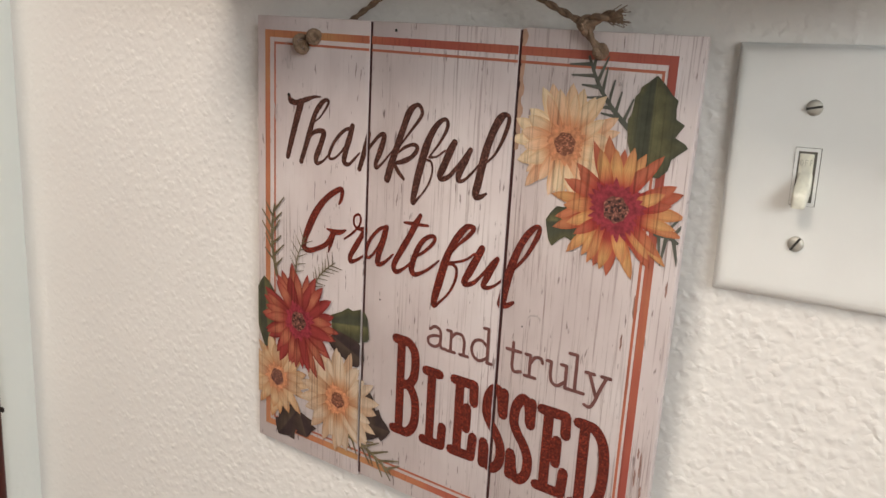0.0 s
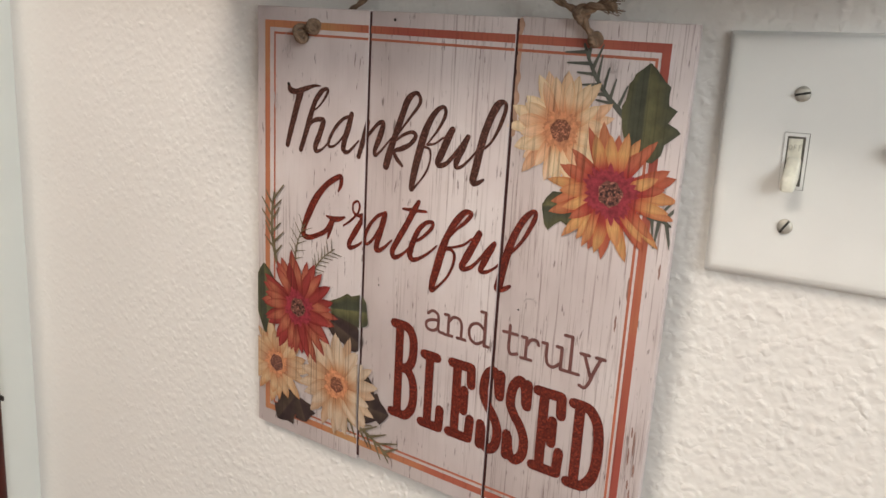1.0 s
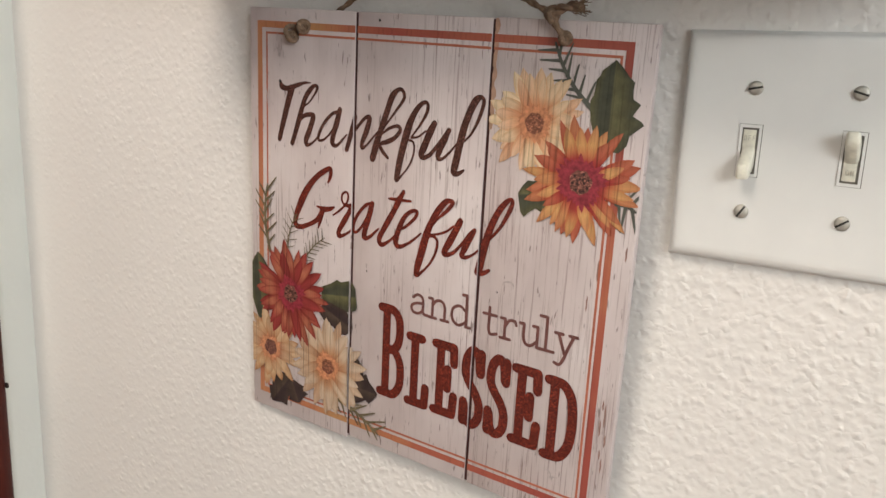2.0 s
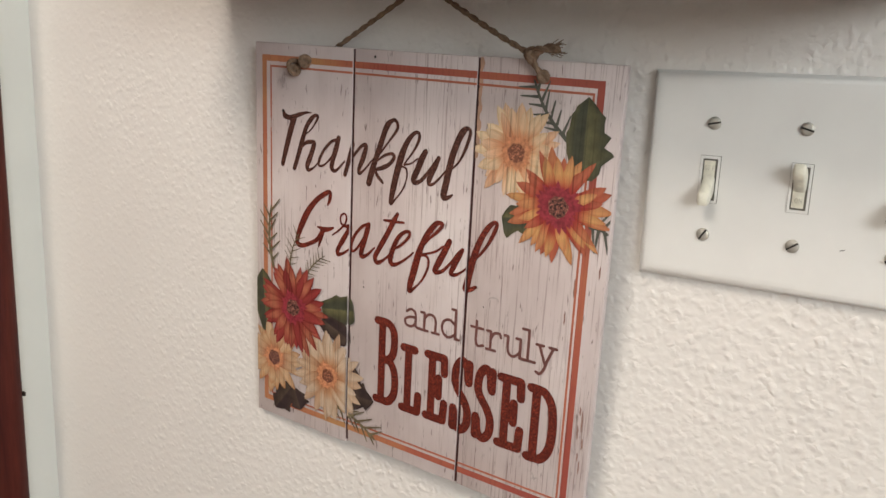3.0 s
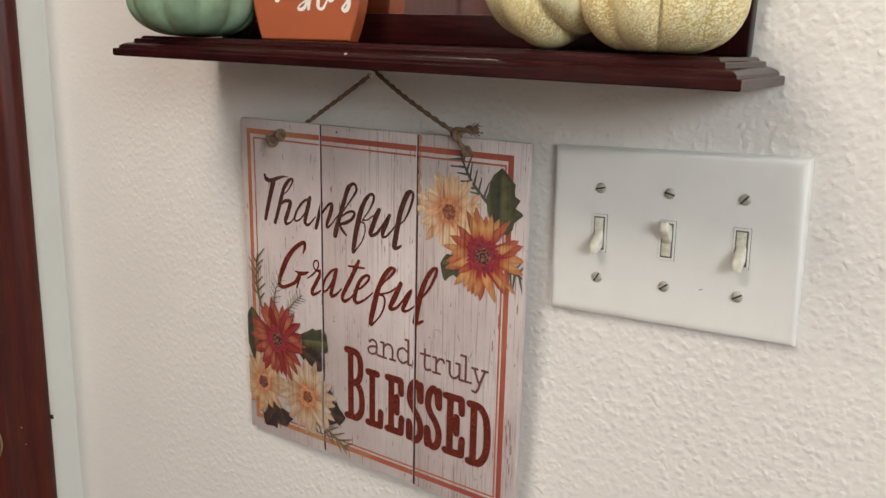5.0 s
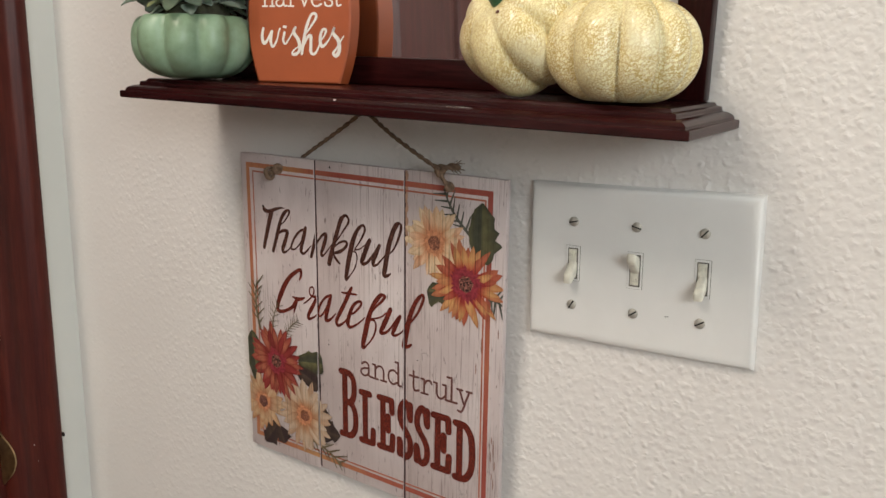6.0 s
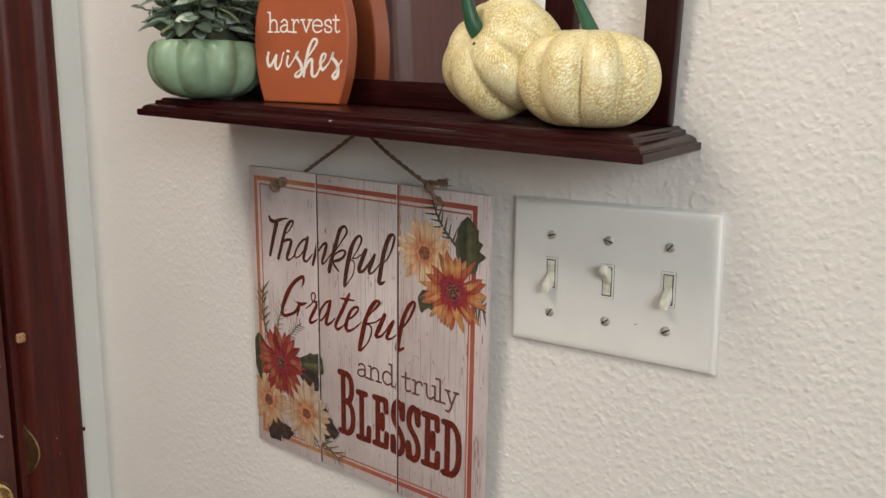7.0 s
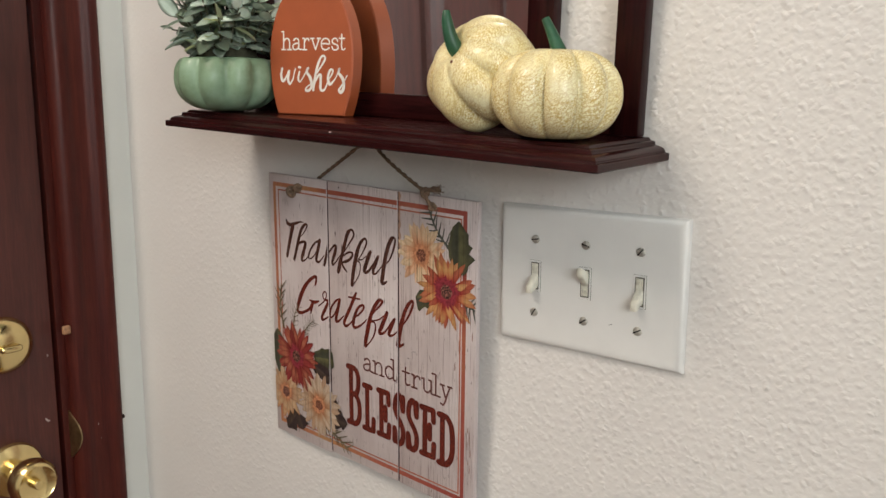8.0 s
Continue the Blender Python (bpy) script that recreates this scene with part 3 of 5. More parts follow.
for gx, up, slots in ((-0.046, False, (-12, -58)), (0.0, True, (15, -35)), (0.046, False, (-48, -30))):
    # no recess is cut: a grey sheet paints in the gap's shade
    part("slot", box(gx - 0.00535, gx + 0.0055, -0.0067, -0.0063, -0.01285, 0.0129), M_SLOT_SHADE, plate, "grey sheet coloured like the shaded gap round the lever", smooth=False)
    bm = bmesh.new()
    for x0, x1, z0, z1 in ((-0.0052, -0.0039, -0.0127, 0.0127), (0.0039, 0.0052, -0.0127, 0.0127), (-0.0039, 0.0039, 0.0112, 0.0127), (-0.0039, 0.0039, -0.0127, -0.0112)):
        box(gx + x0, gx + x1, -0.0070, -0.0060, z0, z1, bm=bm)
    part("slot_rim", bm, M_PLATE, plate, smooth=False)
    # the lever: a flat tongue in the slot and a rounded nose that sticks out
    s = 1 if up else -1
    part("toggle_body", box(gx - 0.0033, gx + 0.0028, -0.0069, -0.0060, -0.0103, 0.0103, 0.0004), M_TOGGLE, plate)
    bm = bmesh.new()
    rings = []
    for hw, hh, out, cz in ((0.0032, 0.0060, 0.0066, 0.0036), (0.0032, 0.0052, 0.0090, 0.0054), (0.0032, 0.0045, 0.0115, 0.0074), (0.0032, 0.0040, 0.0137, 0.0090), (0.0031, 0.0036, 0.0150, 0.0098), (0.0026, 0.0029, 0.0158, 0.0103), (0.0014, 0.0016, 0.0161, 0.0105)):
        ring = []
        for k in range(20):
            a = 2 * math.pi * k / 20
            u, v = [math.copysign(abs(q) ** 0.45, q) for q in (math.cos(a), math.sin(a))]
            ring.append(bm.verts.new((gx + u * hw, -out, s * cz + v * hh)))
        rings.append(ring)
    for p, q in zip(rings, rings[1:]):
        for i in range(20):
            bm.faces.new((p[i], p[(i + 1) % 20], q[(i + 1) % 20], q[i]))
    bm.faces.new(rings[-1])
    part("toggle", bm, M_TOGGLE, plate, "yellowed ivory toggle lever", angle=50)
    word = "ON" if up else "OFF"
    for i, ch in enumerate(word):
        strokes = {"O": [[(0.5 + 0.42 * math.sin(k * 0.7854), 0.5 + 0.5 * math.cos(k * 0.7854)) for k in range(9)]], "N": [[(0.1, 0), (0.1, 1)], [(0.1, 1), (0.9, 0)], [(0.9, 0), (0.9, 1)]], "F": [[(0.15, 0), (0.15, 1)], [(0.15, 1), (0.85, 1)], [(0.15, 0.52), (0.7, 0.52)]]}[ch]
        bm = bmesh.new()
        for st in strokes:
            for p, q in zip(st, st[1:]):
                x0, z0 = gx + (i - (len(word) - 1) / 2) * 0.0021 - 0.0008, -s * 0.0062 - 0.0012
                tube([(x0 + p[0] * 0.0016, -0.00715, z0 + p[1] * 0.0024), (x0 + q[0] * 0.0016, -0.00715, z0 + q[1] * 0.0024)], 0.00015, 5, bm=bm)
        # the raised letters take a greyer ivory than the lever
        part("embossed_letter", bm, M_GREYED_IVORY, plate, "raised letter on the toggle")
    for sz, a in ((1, slots[0]), (-1, slots[1])):
        m = Matrix.Translation((gx, -0.0064, sz * 0.03015)) @ Matrix.Rotation(radians(90), 4, "X")
        scr = part("screw", lathe([(0.0035, 0), (0.0035, 0.0006), (0.0031, 0.0012), (0.0020, 0.0016)], 20, m), M_SCREW, plate, "slotted metal screw")
        bm = box(-0.0033, 0.0033, -0.0019, -0.00125, -0.0005, 0.0005)
        bm.transform(Matrix.Translation((gx, -0.0064, sz * 0.03015)) @ Matrix.Rotation(radians(a), 4, "Y"))
        part("screw_slot", bm, M_SLOT, scr, smooth=False)

bm = box(-0.0012, 0.0012, -0.0067, -0.0064, -0.0002, 0.0002)
bm.transform(Matrix.Translation((0.0235, 0, -0.0290)) @ Matrix.Rotation(radians(-14), 4, "Y"))
part("scratch", bm, M_SLOT, plate, "short dark scratch", smooth=False)

# ---- mirror shelf ----
TILT = 2.45
shelf = thing("mirror_shelf", pose(-0.1755, 0, 1.3080, 2.0, TILT, 0), "dark mahogany lacquered wall mirror with a moulded shelf", "wall shelf")
SW, SD = 0.2365, 0.105
prof = [(0.0008, 0), (0.0, 0.0008), (0.0, 0.0050), (0.0006, 0.0056), (0.0030, 0.0058), (0.0034, 0.0063), (0.0034, 0.0074), (0.0050, 0.0088), (0.0080, 0.0100), (0.0108, 0.0105), (0.0114, 0.0111), (0.0114, 0.0126), (0.0120, 0.0133), (0.0150, 0.0137), (0.0156, 0.0146), (0.0165, 0.0156)]
bm = bmesh.new()
rings = [[bm.verts.new(p) for p in ((-SW + d, -0.0005, h), (-SW + d, -SD + d, h), (SW - d, -SD + d, h), (SW - d, -0.0005, h))] for d, h in prof]
for p, q in zip(rings, rings[1:]):
    for i in range(4):
        bm.faces.new((p[i], p[(i + 1) % 4], q[(i + 1) % 4], q[i]))
bm.faces.new(rings[0][::-1])
bm.faces.new(rings[-1])
part("shelf_board", bm, M_MAHOG, shelf, "moulded mahogany shelf board", angle=30)
MH = 0.56
part("white_fleck", box(-0.0110, -0.0095, -0.1002, -0.0985, 0.0084, 0.0094, 0.0002), M_PLATE, shelf, "white paint fleck")
part("side_post", box(0.1940, 0.2165, -0.0125, -0.0005, 0.0157, MH, 0.0015), M_MAHOG_Z, shelf)
part("side_post", box(-0.2165, -0.1940, -0.0125, -0.0005, 0.0157, MH, 0.0015), M_MAHOG_Z, shelf)
part("bottom_rail", box(-0.1939, 0.1939, -0.0115, -0.0005, 0.0158, 0.0370, 0.0015), M_MAHOG, shelf)
for sx in (-1, 1):
    part("mirror_stile", box(min(sx * 0.1180, sx * 0.1415), max(sx * 0.1180, sx * 0.1415), -0.0125, -0.0005, 0.0372, MH - 0.0005, 0.0012), M_MAHOG_Z, shelf)
part("top_rail", box(-0.2225, 0.2225, -0.020, -0.0005, MH, MH + 0.04, 0.004), M_MAHOG, shelf)
mm, nt, b = mat("mirror_glass", 0.02, 1.0)
b.inputs["Base Color"].default_value = (0.88, 0.89, 0.88, 1)
part("mirror", box(-0.1190, 0.1190, -0.0075, -0.0040, 0.0372, MH - 0.001), mm, shelf, "silvered mirror glass", smooth=False)


def shelf_top(x, y):
    """The place on the shelf's top at x, y."""
    return shelf.matrix_world @ Vector((x + 0.1755, y, 0.0156))


# ---- wooden sign ----
SIGN = pose(-0.233, -0.0158, 1.1223, 1.9, 1.8, -2.26)
sign = thing("wooden_sign", SIGN, "whitewashed plank sign with autumn flowers and lettering", "wall sign")
SX0, SX1, SZ0, SZ1 = -0.1406, 0.1392, -0.1445, 0.1397
G1, G2 = -0.0494, 0.0467
for x0, x1, z0, z1 in ((SX0, G1 - 0.0010, SZ0, SZ1), (G1 + 0.0010, G2 - 0.0010, SZ0 + 0.0022, SZ1), (G2 + 0.0010, SX1, SZ0 + 0.0020, SZ1 + 0.0006)):
    part("plank", box(x0, x1, 0, 0.005, z0, z1, 0.0007), M_SIGN, sign)
for g in (G1, G2):
    part("groove", box(g - 0.0009, g + 0.0009, 0.0008, 0.0045, SZ0 + 0.003, SZ1 - 0.0006), M_GROOVE, sign, "dark joint between the planks", smooth=False)

_layer = [0.00025]


def lift():
    """Each print lies a hair above the one before it."""
    _layer[0] += 0.000002
    return -_layer[0]


def cut_to_planks(bm):
    """Prints stop at the joints between the planks and at the edges of the sign."""
    for x in (G1 - 0.0009, G1 + 0.0009, G2 - 0.0009, G2 + 0.0009, SX0 + 0.0006, SX1 - 0.0006):
        xs = [v.co.x for v in bm.verts]
        if xs and min(xs) < x < max(xs):
            bmesh.ops.bisect_plane(bm, geom=bm.verts[:] + bm.edges[:] + bm.faces[:], plane_co=(x, 0, 0), plane_no=(1, 0, 0))
    gone = []
    for f in bm.faces:
        cx = f.calc_center_median().x
        if abs(cx - G1) < 0.0009 or abs(cx - G2) < 0.0009 or cx < SX0 + 0.0006 or cx > SX1 - 0.0006:
            gone.append(f)
    bmesh.ops.delete(bm, geom=gone, context="FACES")
    return bm


def ribbon(bm, pts, width, y, caps=True):
    """A flat brush stroke in the xz plane; width: a number or a function of (t, direction)."""
    n = len(pts)
    rows = []
    for i, p in enumerate(pts):
        d = pts[min(i + 1, n - 1)] - pts[max(i - 1, 0)]
        d = d.normalized() if d.length > 1e-9 else Vector((1, 0))
        w = (width(i / max(1, n - 1), d) if callable(width) else width) / 2
        nrm = Vector((-d.y, d.x))
        rows.append((p, d, nrm, w))
    L = [bm.verts.new((p.x + k.x * w, y, p.y + k.y * w)) for p, d, k, w in rows]
    R = [bm.verts.new((p.x - k.x * w, y, p.y - k.y * w)) for p, d, k, w in rows]
    for i in range(n - 1):
        bm.faces.new((L[i], L[i + 1], R[i + 1], R[i]))
    if caps:
        for (p, d, k, w), s, a, b in ((rows[0], -1, L[0], R[0]), (rows[-1], 1, L[-1], R[-1])):
            mid = [bm.verts.new((p.x + k.x * w * math.cos(t) + s * d.x * w * math.sin(t), y, p.y + k.y * w * math.cos(t) + s * d.y * w * math.sin(t))) for t in (math.pi / 4, math.pi / 2, 3 * math.pi / 4)]
            bm.faces.new((a, *mid, b))


def draw_letter(strokes, unit, origin, width, material, parent, cut=True, lifted=None):
    bm = bmesh.new()
    for st in strokes:
        pts = [Vector((origin[0] + x * unit[0], origin[1] + z * unit[1])) for x, z in st]
        pts = spline([(p.x, p.y, 0) for p in pts], 7) if len(pts) > 2 else [(pts[0].lerp(pts[1], k / 4)).to_3d() for k in range(5)]
        ribbon(bm, [Vector((p.x, p.y)) for p in pts], width, lifted if lifted is not None else lift())
        if lifted is not None:
            lifted -= 0.000008
    if cut:
        cut_to_planks(bm)
    return part("letter", bm, material, parent, smooth=False)


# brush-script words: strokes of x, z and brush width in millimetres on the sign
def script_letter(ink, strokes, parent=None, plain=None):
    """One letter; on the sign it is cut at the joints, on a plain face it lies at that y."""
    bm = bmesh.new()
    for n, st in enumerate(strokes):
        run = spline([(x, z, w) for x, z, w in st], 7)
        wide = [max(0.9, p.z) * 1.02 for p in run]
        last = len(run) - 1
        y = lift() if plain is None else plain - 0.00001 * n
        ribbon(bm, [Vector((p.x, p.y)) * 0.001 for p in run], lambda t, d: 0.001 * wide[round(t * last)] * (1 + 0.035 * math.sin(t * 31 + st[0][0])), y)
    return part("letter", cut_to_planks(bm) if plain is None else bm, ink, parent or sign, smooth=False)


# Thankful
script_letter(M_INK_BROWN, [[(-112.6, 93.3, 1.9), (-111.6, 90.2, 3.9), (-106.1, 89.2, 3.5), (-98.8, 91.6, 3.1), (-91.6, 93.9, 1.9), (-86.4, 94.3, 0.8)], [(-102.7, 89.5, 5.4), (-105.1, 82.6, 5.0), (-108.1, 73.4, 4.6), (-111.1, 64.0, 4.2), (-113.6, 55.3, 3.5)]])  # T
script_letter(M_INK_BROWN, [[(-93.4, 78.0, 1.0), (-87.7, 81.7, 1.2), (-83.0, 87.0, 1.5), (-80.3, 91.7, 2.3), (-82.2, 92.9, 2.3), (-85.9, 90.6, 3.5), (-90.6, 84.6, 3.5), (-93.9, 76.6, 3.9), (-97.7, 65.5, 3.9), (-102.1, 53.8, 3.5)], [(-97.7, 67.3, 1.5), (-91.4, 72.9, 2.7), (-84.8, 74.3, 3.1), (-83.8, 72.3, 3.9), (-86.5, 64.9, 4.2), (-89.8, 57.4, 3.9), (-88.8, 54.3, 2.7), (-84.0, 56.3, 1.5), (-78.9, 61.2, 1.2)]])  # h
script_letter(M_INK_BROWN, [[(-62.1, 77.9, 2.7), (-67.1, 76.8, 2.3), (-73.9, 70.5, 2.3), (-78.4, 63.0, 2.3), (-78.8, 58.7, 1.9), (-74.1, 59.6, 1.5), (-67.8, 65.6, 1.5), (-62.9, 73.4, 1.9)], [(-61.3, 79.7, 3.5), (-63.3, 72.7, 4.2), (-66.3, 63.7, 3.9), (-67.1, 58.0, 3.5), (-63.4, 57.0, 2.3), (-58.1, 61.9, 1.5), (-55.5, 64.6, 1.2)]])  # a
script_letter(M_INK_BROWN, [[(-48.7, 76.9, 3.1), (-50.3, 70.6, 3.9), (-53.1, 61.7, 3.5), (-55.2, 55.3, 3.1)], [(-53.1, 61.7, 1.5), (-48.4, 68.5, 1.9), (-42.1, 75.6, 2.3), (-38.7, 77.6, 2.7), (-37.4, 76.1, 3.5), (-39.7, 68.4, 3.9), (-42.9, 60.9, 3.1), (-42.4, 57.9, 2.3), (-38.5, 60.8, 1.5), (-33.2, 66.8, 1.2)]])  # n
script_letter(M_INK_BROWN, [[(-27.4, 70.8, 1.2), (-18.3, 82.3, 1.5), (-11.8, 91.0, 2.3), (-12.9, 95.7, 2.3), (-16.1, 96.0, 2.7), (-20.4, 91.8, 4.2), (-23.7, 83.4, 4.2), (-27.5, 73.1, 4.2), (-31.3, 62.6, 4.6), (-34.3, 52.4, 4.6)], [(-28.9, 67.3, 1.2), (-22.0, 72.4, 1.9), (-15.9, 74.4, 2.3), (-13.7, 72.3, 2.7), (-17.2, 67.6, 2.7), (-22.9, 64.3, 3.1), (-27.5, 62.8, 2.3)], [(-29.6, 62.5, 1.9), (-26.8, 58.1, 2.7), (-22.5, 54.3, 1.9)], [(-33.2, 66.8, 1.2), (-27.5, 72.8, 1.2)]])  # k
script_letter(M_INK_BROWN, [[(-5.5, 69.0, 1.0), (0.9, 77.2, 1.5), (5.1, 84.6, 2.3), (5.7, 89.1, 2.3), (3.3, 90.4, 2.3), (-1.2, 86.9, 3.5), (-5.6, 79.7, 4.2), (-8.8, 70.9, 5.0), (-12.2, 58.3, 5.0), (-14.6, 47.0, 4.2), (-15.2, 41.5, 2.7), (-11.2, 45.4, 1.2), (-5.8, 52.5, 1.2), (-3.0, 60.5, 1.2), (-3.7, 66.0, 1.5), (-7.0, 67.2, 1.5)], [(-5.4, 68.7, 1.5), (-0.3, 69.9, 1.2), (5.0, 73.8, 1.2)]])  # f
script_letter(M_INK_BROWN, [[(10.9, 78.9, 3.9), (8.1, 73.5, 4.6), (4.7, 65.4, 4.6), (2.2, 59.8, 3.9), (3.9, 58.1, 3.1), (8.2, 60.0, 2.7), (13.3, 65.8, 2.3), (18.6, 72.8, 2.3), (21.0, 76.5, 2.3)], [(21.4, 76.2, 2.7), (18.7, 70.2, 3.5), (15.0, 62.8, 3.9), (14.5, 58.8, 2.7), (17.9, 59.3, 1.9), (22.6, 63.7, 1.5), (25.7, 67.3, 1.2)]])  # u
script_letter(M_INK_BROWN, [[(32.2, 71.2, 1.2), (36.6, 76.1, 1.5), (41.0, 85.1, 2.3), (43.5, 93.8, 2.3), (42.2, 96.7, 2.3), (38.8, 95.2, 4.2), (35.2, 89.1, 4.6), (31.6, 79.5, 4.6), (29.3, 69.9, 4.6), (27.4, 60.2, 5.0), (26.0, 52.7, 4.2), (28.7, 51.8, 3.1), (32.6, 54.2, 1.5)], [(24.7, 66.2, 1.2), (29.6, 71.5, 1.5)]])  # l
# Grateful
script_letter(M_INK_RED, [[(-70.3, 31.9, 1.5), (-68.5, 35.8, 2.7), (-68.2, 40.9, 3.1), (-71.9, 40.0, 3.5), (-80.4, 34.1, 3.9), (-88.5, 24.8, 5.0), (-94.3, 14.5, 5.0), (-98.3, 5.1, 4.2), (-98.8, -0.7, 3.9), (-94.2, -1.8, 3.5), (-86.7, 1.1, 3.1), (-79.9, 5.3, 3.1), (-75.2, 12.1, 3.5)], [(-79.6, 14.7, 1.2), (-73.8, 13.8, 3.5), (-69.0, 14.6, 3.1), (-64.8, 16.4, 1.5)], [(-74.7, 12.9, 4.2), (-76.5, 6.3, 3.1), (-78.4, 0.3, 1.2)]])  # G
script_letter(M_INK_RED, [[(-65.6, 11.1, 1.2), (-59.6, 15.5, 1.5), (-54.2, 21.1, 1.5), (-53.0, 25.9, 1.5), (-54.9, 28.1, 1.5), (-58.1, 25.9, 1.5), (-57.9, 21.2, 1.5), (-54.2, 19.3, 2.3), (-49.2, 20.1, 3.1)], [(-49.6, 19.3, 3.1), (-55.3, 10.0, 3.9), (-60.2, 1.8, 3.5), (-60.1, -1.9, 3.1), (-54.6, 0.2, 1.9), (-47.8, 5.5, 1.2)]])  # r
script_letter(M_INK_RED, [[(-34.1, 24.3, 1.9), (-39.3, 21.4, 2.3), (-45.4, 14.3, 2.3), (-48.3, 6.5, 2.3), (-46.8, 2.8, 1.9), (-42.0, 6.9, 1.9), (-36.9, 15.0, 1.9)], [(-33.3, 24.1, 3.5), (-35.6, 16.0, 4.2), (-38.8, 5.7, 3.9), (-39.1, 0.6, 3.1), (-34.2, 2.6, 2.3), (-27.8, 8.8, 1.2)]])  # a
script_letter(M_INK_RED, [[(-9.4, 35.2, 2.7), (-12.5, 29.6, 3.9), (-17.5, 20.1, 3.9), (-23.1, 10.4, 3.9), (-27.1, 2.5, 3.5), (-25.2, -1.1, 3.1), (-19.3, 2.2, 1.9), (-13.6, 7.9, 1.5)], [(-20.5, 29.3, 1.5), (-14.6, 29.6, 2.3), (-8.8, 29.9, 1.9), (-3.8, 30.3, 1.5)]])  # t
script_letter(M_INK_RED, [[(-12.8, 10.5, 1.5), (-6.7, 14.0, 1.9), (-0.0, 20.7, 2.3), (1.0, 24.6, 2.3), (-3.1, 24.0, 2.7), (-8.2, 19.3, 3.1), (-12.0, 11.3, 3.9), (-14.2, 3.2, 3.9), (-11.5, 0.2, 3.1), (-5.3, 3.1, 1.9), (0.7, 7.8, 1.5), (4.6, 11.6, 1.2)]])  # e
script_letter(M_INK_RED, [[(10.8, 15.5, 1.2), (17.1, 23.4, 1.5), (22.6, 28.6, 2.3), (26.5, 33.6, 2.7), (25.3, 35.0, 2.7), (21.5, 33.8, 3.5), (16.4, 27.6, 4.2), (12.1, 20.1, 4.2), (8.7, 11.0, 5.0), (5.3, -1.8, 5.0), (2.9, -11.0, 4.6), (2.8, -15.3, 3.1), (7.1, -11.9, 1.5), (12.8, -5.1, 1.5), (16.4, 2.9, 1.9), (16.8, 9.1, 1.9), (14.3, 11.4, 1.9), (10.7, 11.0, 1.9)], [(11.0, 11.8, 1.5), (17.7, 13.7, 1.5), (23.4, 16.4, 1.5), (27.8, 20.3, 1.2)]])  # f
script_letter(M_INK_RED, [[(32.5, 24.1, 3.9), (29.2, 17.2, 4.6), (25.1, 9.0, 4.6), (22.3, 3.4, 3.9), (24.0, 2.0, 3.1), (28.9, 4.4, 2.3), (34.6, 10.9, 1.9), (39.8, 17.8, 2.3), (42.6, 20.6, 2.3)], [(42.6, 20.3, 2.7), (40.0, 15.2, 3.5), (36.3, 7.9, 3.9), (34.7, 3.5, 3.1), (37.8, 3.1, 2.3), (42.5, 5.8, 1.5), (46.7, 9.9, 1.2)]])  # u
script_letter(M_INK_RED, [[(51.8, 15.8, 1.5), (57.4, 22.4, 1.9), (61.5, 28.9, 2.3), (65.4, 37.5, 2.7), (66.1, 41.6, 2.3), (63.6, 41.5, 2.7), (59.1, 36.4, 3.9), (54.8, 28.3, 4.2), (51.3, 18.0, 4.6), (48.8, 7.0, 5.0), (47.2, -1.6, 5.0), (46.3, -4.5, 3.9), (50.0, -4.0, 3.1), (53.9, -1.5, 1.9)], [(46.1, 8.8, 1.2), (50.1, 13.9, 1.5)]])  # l

